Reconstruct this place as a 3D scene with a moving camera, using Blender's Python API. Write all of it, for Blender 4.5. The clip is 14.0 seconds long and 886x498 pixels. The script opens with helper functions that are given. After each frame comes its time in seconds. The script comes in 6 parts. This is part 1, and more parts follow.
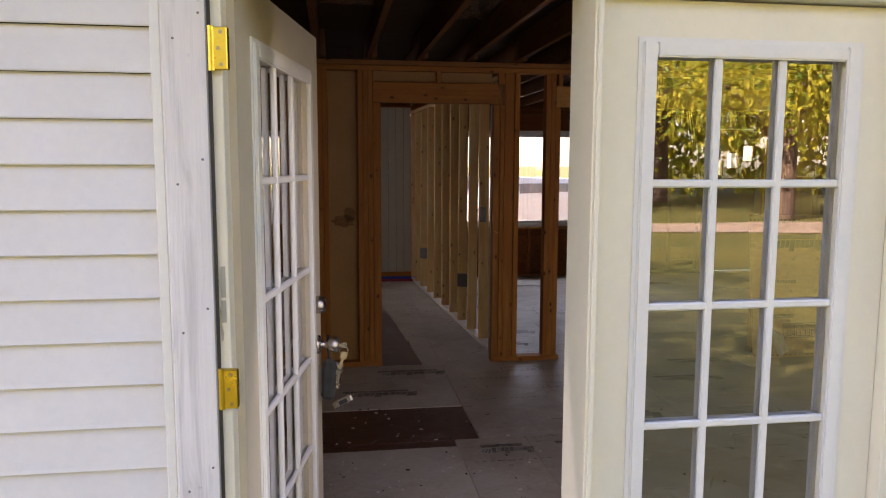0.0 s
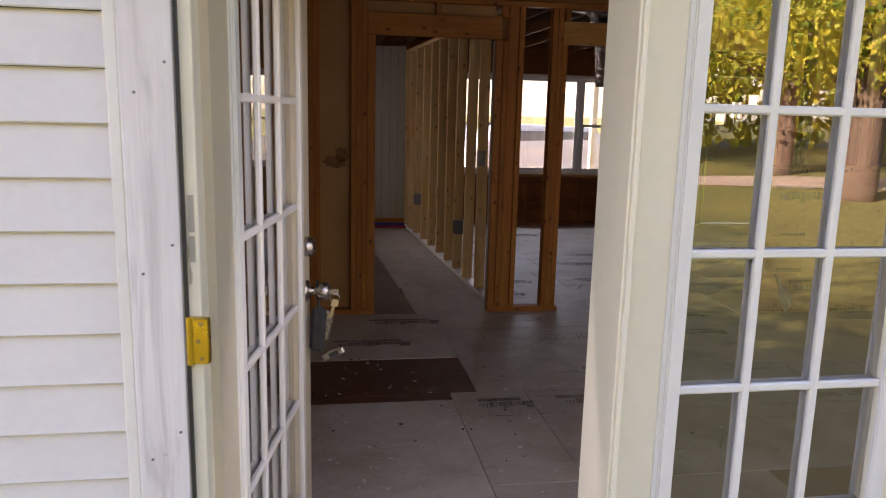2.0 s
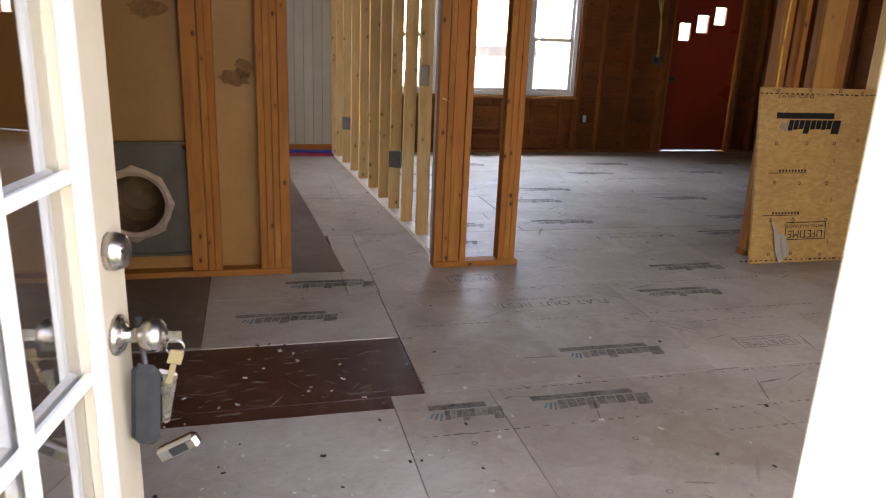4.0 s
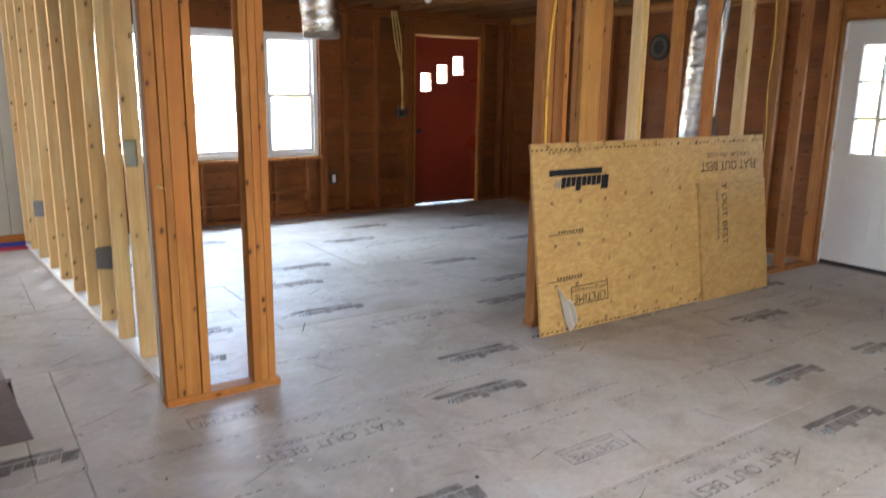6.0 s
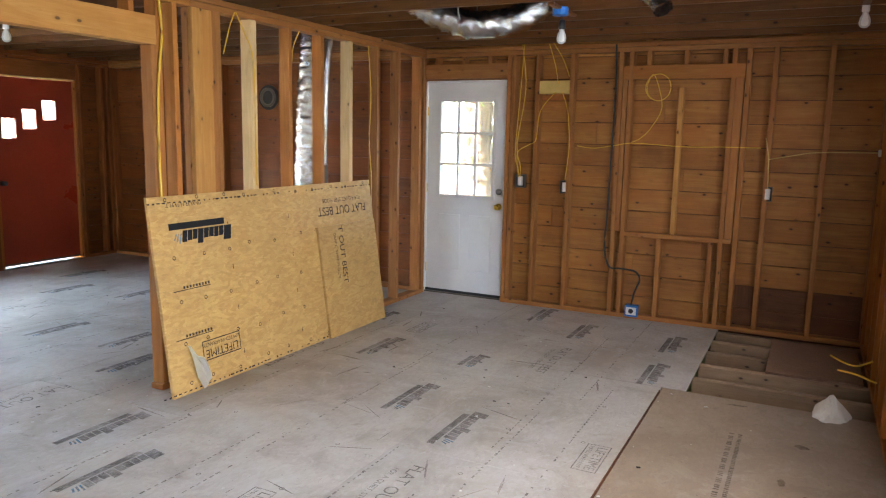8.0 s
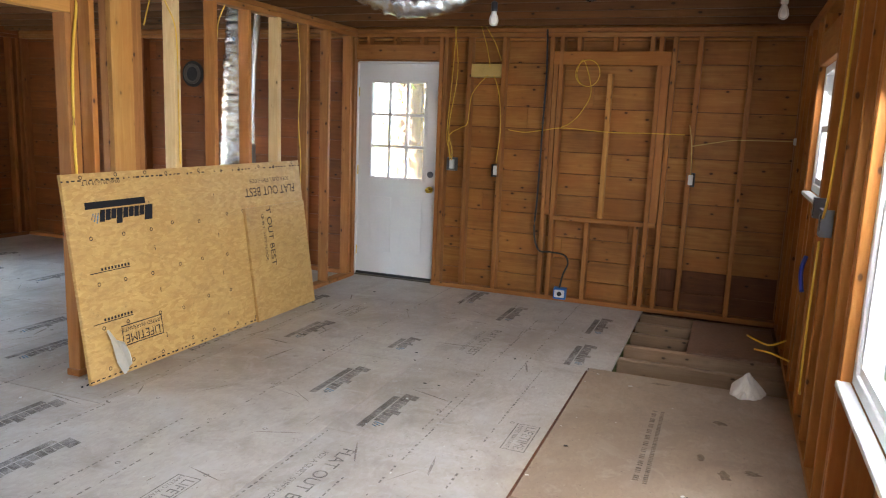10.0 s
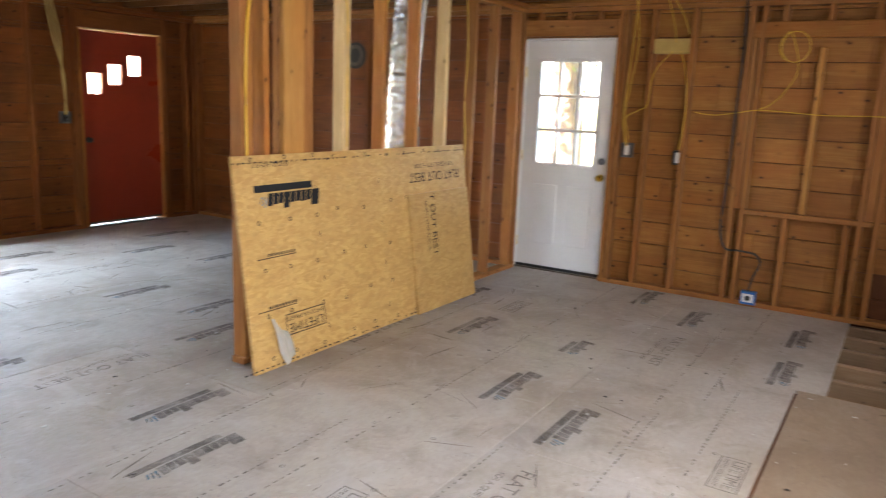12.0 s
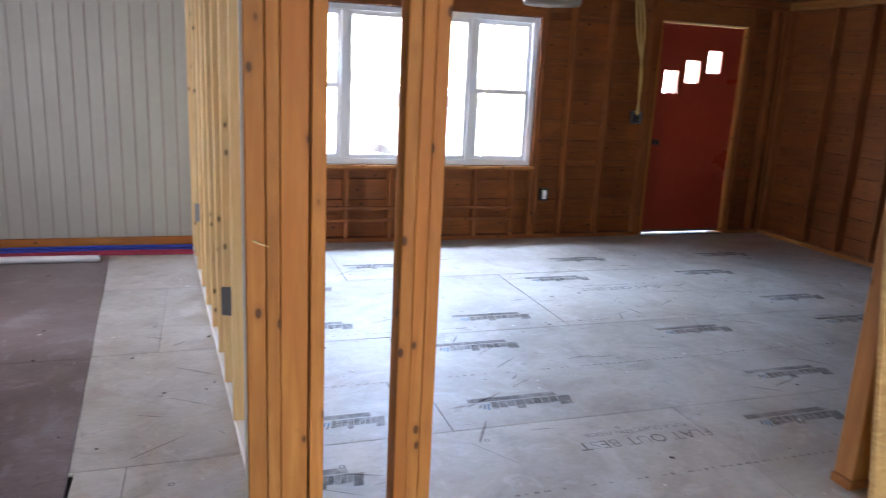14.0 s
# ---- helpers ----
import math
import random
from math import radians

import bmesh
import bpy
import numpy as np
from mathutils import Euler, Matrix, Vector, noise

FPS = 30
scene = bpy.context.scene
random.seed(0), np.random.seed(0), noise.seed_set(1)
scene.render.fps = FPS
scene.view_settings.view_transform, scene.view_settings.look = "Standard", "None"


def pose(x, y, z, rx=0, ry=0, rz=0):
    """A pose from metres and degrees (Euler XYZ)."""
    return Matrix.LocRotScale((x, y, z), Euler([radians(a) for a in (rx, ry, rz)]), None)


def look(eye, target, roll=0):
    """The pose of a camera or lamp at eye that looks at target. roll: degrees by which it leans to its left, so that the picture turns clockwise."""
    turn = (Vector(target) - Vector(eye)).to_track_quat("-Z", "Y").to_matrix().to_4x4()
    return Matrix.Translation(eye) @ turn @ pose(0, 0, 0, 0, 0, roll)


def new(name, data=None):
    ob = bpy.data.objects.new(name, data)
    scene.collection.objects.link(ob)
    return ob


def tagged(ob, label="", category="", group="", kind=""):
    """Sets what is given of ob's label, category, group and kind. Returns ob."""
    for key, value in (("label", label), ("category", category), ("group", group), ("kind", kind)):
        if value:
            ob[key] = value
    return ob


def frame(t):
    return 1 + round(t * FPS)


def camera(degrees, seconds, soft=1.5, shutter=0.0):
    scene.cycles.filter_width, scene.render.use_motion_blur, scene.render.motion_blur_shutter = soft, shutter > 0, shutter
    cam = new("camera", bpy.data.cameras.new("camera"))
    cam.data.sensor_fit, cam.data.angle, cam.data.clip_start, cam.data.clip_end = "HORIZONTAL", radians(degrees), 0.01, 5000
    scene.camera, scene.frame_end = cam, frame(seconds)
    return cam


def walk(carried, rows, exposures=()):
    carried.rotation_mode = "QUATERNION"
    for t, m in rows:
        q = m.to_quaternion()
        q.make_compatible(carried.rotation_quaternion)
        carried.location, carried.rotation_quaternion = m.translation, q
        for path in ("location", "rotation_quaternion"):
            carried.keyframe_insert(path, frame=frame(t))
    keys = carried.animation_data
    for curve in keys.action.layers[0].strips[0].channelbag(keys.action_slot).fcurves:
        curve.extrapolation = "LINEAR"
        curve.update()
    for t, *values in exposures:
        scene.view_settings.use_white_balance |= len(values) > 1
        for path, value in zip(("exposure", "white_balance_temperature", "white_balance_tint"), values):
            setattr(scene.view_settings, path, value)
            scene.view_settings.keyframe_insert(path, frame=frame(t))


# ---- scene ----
cam = camera(62.1, 14.0, soft=1.1, shutter=0.25)
PATH = [
    (0, (0.558, 0.319, 1.603), (0.852, 2.283, 1.371), 0.2),
    (0.5, (0.571, 0.346, 1.595), (0.875, 2.306, 1.344), 0.3),
    (1, (0.549, 0.358, 1.587), (0.856, 2.314, 1.308), 0.5),
    (1.5, (0.518, 0.386, 1.564), (0.823, 2.337, 1.247), 0.9),
    (2, (0.557, 0.589, 1.535), (0.875, 2.529, 1.167), 1.4),
    (2.2, (0.586, 0.687, 1.549), (0.917, 2.62, 1.158), 1.7),
    (4.3, (0.755, 1.874, 1.443), (1.285, 3.707, 0.841), 2.3),
    (4.5, (0.782, 1.977, 1.432), (1.365, 3.786, 0.809), 2.4),
    (5, (0.857, 2.232, 1.422), (1.803, 3.854, 0.735), 3.5),
    (5.5, (0.96, 2.489, 1.425), (1.9, 4.11, 0.725), 0.2),
    (6, (1.05, 2.623, 1.519), (2.152, 4.234, 1.084), 0.8),
    (6.5, (1.023, 2.616, 1.606), (2.276, 4.163, 1.413), 1.3),
    (7, (0.985, 2.633, 1.592), (2.477, 3.949, 1.381), 0.5),
    (7.3, (0.993, 2.616, 1.572), (2.64, 3.725, 1.33), 0.7),
    (7.5, (0.994, 2.608, 1.571), (2.702, 3.615, 1.306), 0.9),
    (8, (1.001, 2.609, 1.567), (2.77, 3.491, 1.262), 1.2),
    (8.5, (1.014, 2.608, 1.558), (2.804, 3.436, 1.228), 1.6),
    (9, (1.016, 2.609, 1.553), (2.814, 3.415, 1.213), 1.6),
    (11.3, (1.127, 2.737, 1.506), (3.006, 3.336, 1.174), 3.4),
    (11.5, (1.199, 2.812, 1.489), (3.046, 3.495, 1.142), 2.9),
    (11.9, (1.301, 2.959, 1.505), (3.01, 3.926, 1.124), 1.9),
    (12, (1.316, 3.003, 1.506), (2.98, 4.041, 1.113), 2.3),
    (12.5, (1.363, 3.261, 1.471), (2.816, 4.559, 1.02), 3.3),
    (13, (1.451, 3.52, 1.491), (2.737, 4.98, 1.029), 2.4),
    (13.5, (1.619, 3.831, 1.472), (2.592, 5.527, 1.053), 1.1),
    (14, (1.705, 4.073, 1.515), (2.322, 5.918, 1.053), 2.8),
]
EXPOSURES = [(0.0, 2.82, 7450, 35), (2.0, 2.8, 7450, 36), (2.9, 3.0, 7400, 36), (3.7, 4.2, 6950, 28), (4.3, 5.2, 6950, 25), (4.6, 5.45, 6900, 26), (5.0, 5.75, 6500, 16), (5.5, 5.8, 6300, 15), (6.0, 5.66, 6250, 18), (6.5, 5.75, 5850, 17), (7.0, 5.7, 5200, 12), (7.5, 6.03, 5900, 16), (9.0, 6.05, 6150, 16), (11.3, 6.0, 6050, 14), (11.6, 6.0, 6100, 14), (12.0, 6.03, 6450, 18), (12.5, 5.86, 6850, 24), (13.0, 5.75, 7000, 24), (13.5, 5.68, 6350, 19), (14.0, 5.62, 5800, 23)]
walk(cam, [(t, look(eye, target, roll)) for t, eye, target, roll in PATH], EXPOSURES)

# ---- light ----
SUN = Vector((-0.72, 0.48, 0.5)).normalized()
world = bpy.data.worlds.new("world")
scene.world = world
world.use_nodes = True
wn = world.node_tree.nodes
sky = wn.new("ShaderNodeTexSky")
sky.sky_type = "NISHITA"
sky.sun_disc = False
sky.sun_elevation = math.asin(SUN.z)
sky.sun_rotation = math.atan2(SUN.x, SUN.y)
world.node_tree.links.new(sky.outputs[0], wn["Background"].inputs[0])
wn["Background"].inputs[1].default_value = 0.1
sun = new("sun", bpy.data.lights.new("sun", "SUN"))
sun.data.energy, sun.data.angle, sun.data.color = 5.0, radians(0.5), (1.0, 0.9, 0.76)
sun.matrix_world = look((0, 0, 30), Vector((0, 0, 30)) - SUN)


def window_light(name, centre, aim, w, h, power, colour=(0.86, 0.93, 1.0)):
    """Sky light that enters by an opening."""
    lamp = new(name, bpy.data.lights.new(name, "AREA"))
    lamp.data.shape, lamp.data.size, lamp.data.size_y = "RECTANGLE", w, h
    lamp.data.energy, lamp.data.color = power, colour
    lamp.matrix_world = look(centre, Vector(centre) + Vector(aim))
    return lamp


window_light("daylight_front_window", (3.47, 11.12, 2.32), (0, -1, -0.48), 2.4, 0.6, 9.0, (0.58, 0.79, 1.0))
window_light("daylight_large_window", (3.41, 1.98, 1.5), (0, 1, -0.85), 1.0, 0.95, 1.45, (0.94, 0.95, 0.95))
window_light("daylight_small_window", (5.85, 1.98, 1.65), (0, 1, -0.85), 0.7, 0.6, 0.4, (0.94, 0.95, 0.95))
# Lamp in an unseen west window, placed there to brighten the hall.
window_light("unseen_hall_window_light", (-1.06, 8.5, 1.45), (1, 0.25, -0.25), 0.7, 0.9, 1.8, (0.94, 0.95, 0.95))
window_light("daylight_entry", (0.78, 2.165, 1.25), (0, 1, -0.3), 0.7, 1.4, 0.32)
window_light("daylight_fixed_panel", (1.58, 2.165, 1.2), (0, 1, -0.12), 0.5, 1.4, 0.75)


# ---- materials ----
def material(name):
    m = bpy.data.materials.new(name)
    m.use_nodes = True
    t = m.node_tree
    return m, t, t.nodes, t.links, t.nodes["Principled BSDF"]


def coords(t, scale=(1, 1, 1), shift=True):
    """Object coordinates, moved on by a random amount for each object and each loose piece."""
    n, l = t.nodes, t.links
    tc, mp = n.new("ShaderNodeTexCoord"), n.new("ShaderNodeMapping")
    mp.inputs["Scale"].default_value = scale
    if not shift:
        l.new(tc.outputs["Object"], mp.inputs["Vector"])
        return mp.outputs[0], None
    oi, ge = n.new("ShaderNodeObjectInfo"), n.new("ShaderNodeNewGeometry")
    add = n.new("ShaderNodeMath")
    l.new(oi.outputs["Random"], add.inputs[0])
    l.new(ge.outputs["Random Per Island"], add.inputs[1])
    mul = n.new("ShaderNodeMath")
    mul.operation = "MULTIPLY"
    mul.inputs[1].default_value = 37.0
    l.new(add.outputs[0], mul.inputs[0])
    va = n.new("ShaderNodeVectorMath")
    l.new(tc.outputs["Object"], va.inputs[0])
    l.new(mul.outputs[0], va.inputs[1])
    l.new(va.outputs[0], mp.inputs["Vector"])
    fr = n.new("ShaderNodeMath")
    fr.operation = "FRACT"
    l.new(add.outputs[0], fr.inputs[0])
    return mp.outputs[0], fr.outputs[0]


def noise_tex(t, vec, scale, detail=4, rough=0.6, distortion=0.0):
    x = t.nodes.new("ShaderNodeTexNoise")
    x.inputs["Scale"].default_value, x.inputs["Detail"].default_value = scale, detail
    x.inputs["Roughness"].default_value, x.inputs["Distortion"].default_value = rough, distortion
    t.links.new(vec, x.inputs["Vector"])
    return x.outputs["Fac"]


def ramp(t, fac, stops):
    r = t.nodes.new("ShaderNodeValToRGB")
    e = r.color_ramp.elements
    while len(e) < len(stops):
        e.new(0.5)
    for k, (p, c) in zip(e, stops):
        k.position, k.color = p, (c, c, c, 1) if isinstance(c, (int, float)) else (*c, 1)
    t.links.new(fac, r.inputs[0])
    return r.outputs[0]


def mix(t, fac, a, b, how="MIX"):
    m = t.nodes.new("ShaderNodeMix")
    m.data_type, m.blend_type = "RGBA", how
    for v, s in ((fac, m.inputs[0]), (a, m.inputs[6]), (b, m.inputs[7])):
        if isinstance(v, (int, float)):
            s.default_value = v
        elif isinstance(v, tuple):
            s.default_value = (*v, 1)
        else:
            t.links.new(v, s)
    return m.outputs[2]


def bump(t, bsdf, height, strength, dist=0.004):
    b = t.nodes.new("ShaderNodeBump")
    b.inputs["Strength"].default_value, b.inputs["Distance"].default_value = strength, dist
    t.links.new(height, b.inputs["Height"])
    t.links.new(b.outputs[0], bsdf.inputs["Normal"])


def wood(name, dark, mid, light, rough=0.62, knots=True, stain=0.35, spread=0.5):
    """Sawn softwood whose grain runs along local z."""
    m, t, n, l, b = material(name)
    v, rnd = coords(t, (11, 11, 0.8))
    grain = noise_tex(t, v, 2.6, 5, 0.6, 1.1)
    deep = tuple(0.45 * a + 0.55 * c for a, c in zip(dark, mid))
    col = ramp(t, grain, [(0.26, deep), (0.5, mid), (0.76, light)])
    v2, _ = coords(t, (60, 60, 2.0))
    fine = noise_tex(t, v2, 3.0, 3, 0.7)
    col = mix(t, 0.14, col, ramp(t, fine, [(0.3, 0.55), (0.7, 1.0)]), "MULTIPLY")
    v3, _ = coords(t, (1, 1, 1))
    blot = noise_tex(t, v3, 2.3, 4)
    col = mix(t, stain, col, ramp(t, blot, [(0.35, (0.5, 0.45, 0.42)), (0.6, (1, 1, 1))]), "MULTIPLY")
    if knots:
        v5, _ = coords(t, (2.4, 2.4, 0.7))
        heart = noise_tex(t, v5, 1.5, 3, 0.5, 0.5)
        col = mix(t, ramp(t, heart, [(0.42, 0.0), (0.66, 0.55)]), col, (mid[0] * 0.92, mid[1] * 0.74, mid[2] * 0.6))
    scar = noise_tex(t, v3, 17.0, 4, 0.75)
    col = mix(t, ramp(t, scar, [(0.66, 0.0), (0.74, 0.4)]), col, tuple(c * 0.5 for c in dark))
    if knots:
        vo = n.new("ShaderNodeTexVoronoi")
        v4, _ = coords(t, (12, 12, 6.8))
        l.new(v4, vo.inputs["Vector"])
        vo.inputs["Scale"].default_value = 1.0
        col = mix(t, ramp(t, vo.outputs["Distance"], [(0.1, 0.5), (0.26, 0.0)]), col, tuple(c * 0.8 for c in deep))
        col = mix(t, ramp(t, vo.outputs["Distance"], [(0.075, 0.92), (0.125, 0.0)]), col, tuple(c * 0.3 for c in dark))
    tone = ramp(t, rnd, [(0.0, 1 - spread * 0.5), (1.0, 1.0)])
    col = mix(t, 1.0, col, tone, "MULTIPLY")
    l.new(col, b.inputs["Base Color"])
    b.inputs["Roughness"].default_value = rough
    b.inputs["Specular IOR Level"].default_value = 0.3
    bump(t, b, fine, 0.25)
    return m


def plain(name, colour, rough=0.5, metal=0.0, vary=0.25, scale=6.0, bumpy=0.1, spec=0.5):
    """A painted, moulded or metal surface with dirt and fine unevenness."""
    m, t, n, l, b = material(name)
    v, rnd = coords(t)
    big, fine = noise_tex(t, v, scale, 5), noise_tex(t, v, scale * 14, 3)
    lo = tuple(c * (1 - vary) for c in colour)
    col = mix(t, 0.35, ramp(t, big, [(0.3, lo), (0.65, colour)]), ramp(t, fine, [(0.3, lo), (0.7, colour)]))
    l.new(col, b.inputs["Base Color"])
    rr = ramp(t, big, [(0.3, min(1.0, rough * 1.25)), (0.7, rough * 0.85)])
    l.new(rr, b.inputs["Roughness"])
    b.inputs["Metallic"].default_value = metal
    b.inputs["Specular IOR Level"].default_value = spec
    if bumpy:
        bump(t, b, fine, bumpy, 0.003)
    return m


def sheet_wood(name, base, flake, grime, rough, stretch=(40, 95, 40), mottle=0.0, swirl=0.0):
    """Strand board: long flakes, stains and scuffs."""
    m, t, n, l, b = material(name)
    v, rnd = coords(t, stretch)
    if swirl:
        turn, add = n.new("ShaderNodeTexNoise"), n.new("ShaderNodeVectorMath")
        turn.inputs["Scale"].default_value, turn.inputs["Detail"].default_value = 0.16, 2
        l.new(v, turn.inputs["Vector"])
        add.operation = "MULTIPLY_ADD"
        add.inputs[1].default_value = (swirl, swirl, swirl)
        l.new(turn.outputs["Color"], add.inputs[0])
        l.new(v, add.inputs[2])
        v = add.outputs[0]
    vo = n.new("ShaderNodeTexVoronoi")
    l.new(v, vo.inputs["Vector"])
    vo.inputs["Scale"].default_value = 0.9
    bw = n.new("ShaderNodeRGBToBW")
    l.new(vo.outputs["Color"], bw.inputs[0])
    col = mix(t, ramp(t, bw.outputs[0], [(0.2, 0.0), (0.8, 1.0)]), base, flake)
    v2, _ = coords(t)
    blot = noise_tex(t, v2, 1.7, 6, 0.65)
    col = mix(t, ramp(t, blot, [(0.42, 0.0), (0.72, 0.75)]), col, grime)
    if mottle:
        v5, _ = coords(t, tuple(0.4 * k for k in stretch))
        cloud, chips = noise_tex(t, v5, 1.1, 4, 0.65, 0.4), noise_tex(t, v5, 3.2, 3, 0.6, 0.8)
        col = mix(t, ramp(t, cloud, [(0.34, mottle), (0.5, 0.0)]), col, tuple(c * 0.58 for c in base))
        col = mix(t, ramp(t, chips, [(0.58, 0.0), (0.7, mottle)]), col, tuple(min(1, c * 1.25 + 0.06) for c in flake))
        col = mix(t, ramp(t, chips, [(0.28, mottle), (0.36, 0.0)]), col, tuple(c * 0.42 for c in base))
    spots = noise_tex(t, v2, 26.0, 3, 0.7)
    col = mix(t, ramp(t, spots, [(0.66, 0.0), (0.76, 0.55)]), col, tuple(c * 0.45 for c in grime))
    scuff = noise_tex(t, v, 1.4, 5, 0.7, 1.5)
    col = mix(t, ramp(t, scuff, [(0.62, 0.0), (0.8, 0.35)]), col, tuple(min(1, c * 1.45) for c in flake))
    col = mix(t, 1.0, col, ramp(t, rnd, [(0.0, 0.86), (1.0, 1.0)]), "MULTIPLY")
    l.new(col, b.inputs["Base Color"])
    l.new(ramp(t, blot, [(0.3, rough), (0.75, min(1, rough * 1.4))]), b.inputs["Roughness"])
    bump(t, b, bw.outputs[0], 0.12, 0.002)
    return m


def subfloor(name, base, flake, grime, dust, rough):
    """Walked-on floor sheet: fine strands, broad clouds of dirt and plaster dust, specks and a dull sheen."""
    m, t, n, l, b = material(name)
    v, rnd = coords(t, (34, 80, 34))
    vo = n.new("ShaderNodeTexVoronoi")
    l.new(v, vo.inputs["Vector"])
    vo.inputs["Scale"].default_value = 0.9
    bw = n.new("ShaderNodeRGBToBW")
    l.new(vo.outputs["Color"], bw.inputs[0])
    col = mix(t, bw.outputs[0], base, flake)
    pos = n.new("ShaderNodeNewGeometry").outputs["Position"]
    wide, cloud, patch = noise_tex(t, pos, 0.75, 5, 0.6, 0.5), noise_tex(t, pos, 2.6, 6, 0.68, 0.6), noise_tex(t, pos, 7.0, 5, 0.7, 1.2)
    col = mix(t, ramp(t, wide, [(0.42, 0.0), (0.64, 0.6)]), col, grime)
    col = mix(t, ramp(t, cloud, [(0.5, 0.0), (0.68, 0.5)]), col, tuple(c * 0.82 for c in grime))
    col = mix(t, ramp(t, cloud, [(0.28, 0.6), (0.46, 0.0)]), col, dust)
    col = mix(t, ramp(t, patch, [(0.56, 0.0), (0.7, 0.38)]), col, dust)
    col = mix(t, ramp(t, patch, [(0.27, 0.45), (0.38, 0.0)]), col, tuple(c * 0.7 for c in grime))
    specks = noise_tex(t, pos, 34.0, 3, 0.7)
    col = mix(t, ramp(t, specks, [(0.66, 0.0), (0.73, 0.7)]), col, tuple(c * 0.4 for c in grime))
    col = mix(t, ramp(t, specks, [(0.27, 0.55), (0.33, 0.0)]), col, dust)
    col = mix(t, 1.0, col, ramp(t, rnd, [(0.0, 0.84), (1.0, 1.0)]), "MULTIPLY")
    l.new(col, b.inputs["Base Color"])
    l.new(ramp(t, cloud, [(0.35, rough * 1.25), (0.6, rough)]), b.inputs["Roughness"])
    bump(t, b, bw.outputs[0], 0.1, 0.002)
    return m


M_OLD = wood("old_fir", (0.25, 0.082, 0.012), (0.45, 0.172, 0.029), (0.55, 0.238, 0.052), spread=0.35, stain=0.3)
M_NEW = wood("new_spruce", (0.53, 0.335, 0.135), (0.71, 0.49, 0.225), (0.8, 0.61, 0.33), spread=0.3, stain=0.2)
M_MID = wood("golden_fir", (0.36, 0.16, 0.032), (0.54, 0.26, 0.06), (0.63, 0.34, 0.1), spread=0.3)
M_GREY = wood("weathered_fir", (0.2, 0.072, 0.014), (0.38, 0.156, 0.037), (0.48, 0.22, 0.062), spread=0.4)
M_BOARD = wood("board_sheathing", (0.17, 0.06, 0.012), (0.42, 0.178, 0.038), (0.52, 0.25, 0.065), stain=0.62, spread=0.42)
# Redder wood, also darkened: the dim front room is put into its colour.
M_DIMREDBOARD = wood("dim_red_brown_sheathing", (0.12, 0.032, 0.005), (0.26, 0.08, 0.013), (0.33, 0.112, 0.021), stain=0.6, spread=0.42)
M_STAINED = wood("damp_stained_board", (0.06, 0.02, 0.007), (0.16, 0.057, 0.017), (0.25, 0.097, 0.032), stain=0.7)
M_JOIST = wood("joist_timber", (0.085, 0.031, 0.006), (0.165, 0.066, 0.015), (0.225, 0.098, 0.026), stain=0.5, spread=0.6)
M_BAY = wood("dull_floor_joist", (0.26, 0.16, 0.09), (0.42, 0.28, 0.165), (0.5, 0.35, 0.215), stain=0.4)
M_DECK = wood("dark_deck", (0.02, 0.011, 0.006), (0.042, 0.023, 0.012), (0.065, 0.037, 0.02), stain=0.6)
M_OSB = sheet_wood("golden_strand_board", (0.48, 0.268, 0.074), (0.59, 0.365, 0.12), (0.46, 0.26, 0.078), 0.5, (26, 26, 60), 0.3, 7.0)
M_FLOOR = subfloor("weathered_subfloor", (0.49, 0.432, 0.362), (0.56, 0.505, 0.435), (0.31, 0.235, 0.168), (0.63, 0.6, 0.555), 0.5)
M_RAWFLOOR = subfloor("brown_subfloor", (0.31, 0.222, 0.145), (0.37, 0.272, 0.185), (0.2, 0.135, 0.085), (0.42, 0.345, 0.27), 0.45)
M_DARKFLOOR = subfloor("dark_stained_plywood", (0.075, 0.024, 0.015), (0.11, 0.04, 0.026), (0.03, 0.011, 0.008), (0.2, 0.13, 0.105), 0.34)
M_HALLFLOOR = subfloor("dark_hall_plywood", (0.17, 0.125, 0.115), (0.22, 0.165, 0.155), (0.08, 0.046, 0.036), (0.33, 0.3, 0.3), 0.28)
M_GREYFLOOR = subfloor("brown_grey_old_plywood", (0.17, 0.13, 0.092), (0.21, 0.165, 0.12), (0.09, 0.064, 0.042), (0.28, 0.24, 0.2), 0.42)
M_PLY = subfloor("reddish_plywood", (0.3, 0.17, 0.098), (0.36, 0.215, 0.13), (0.19, 0.1, 0.056), (0.4, 0.29, 0.21), 0.5)
M_TAN = plain("tan_hardboard", (0.41, 0.2, 0.045), 0.5, vary=0.22, scale=2.2, bumpy=0.05)
M_WHITE = plain("white_paint", (0.78, 0.76, 0.72), 0.42, vary=0.1, scale=3)
M_CREAM = plain("cream_door_paint", (0.8, 0.745, 0.6), 0.4, vary=0.1, scale=2.5)
# Tan-tinted cream for the open leaf, its shade put into the paint.
M_BUFFSHADE = plain("shaded_buff_door_paint", (0.6, 0.52, 0.385), 0.42, vary=0.12, scale=2.5)
M_SIDING = plain("vinyl_siding", (0.72, 0.69, 0.67), 0.5, vary=0.12, scale=3)
M_TRIMWOOD = wood("peeling_white_paint", (0.3, 0.28, 0.275), (0.76, 0.72, 0.71), (0.8, 0.77, 0.76), knots=False, stain=0.2, spread=0.05)
M_RED = plain("red_door_stain", (0.32, 0.04, 0.016), 0.3, vary=0.25, scale=1.2)
M_PANEL = plain("grey_green_panelling", (0.4, 0.375, 0.31), 0.5, vary=0.15, scale=2.0)
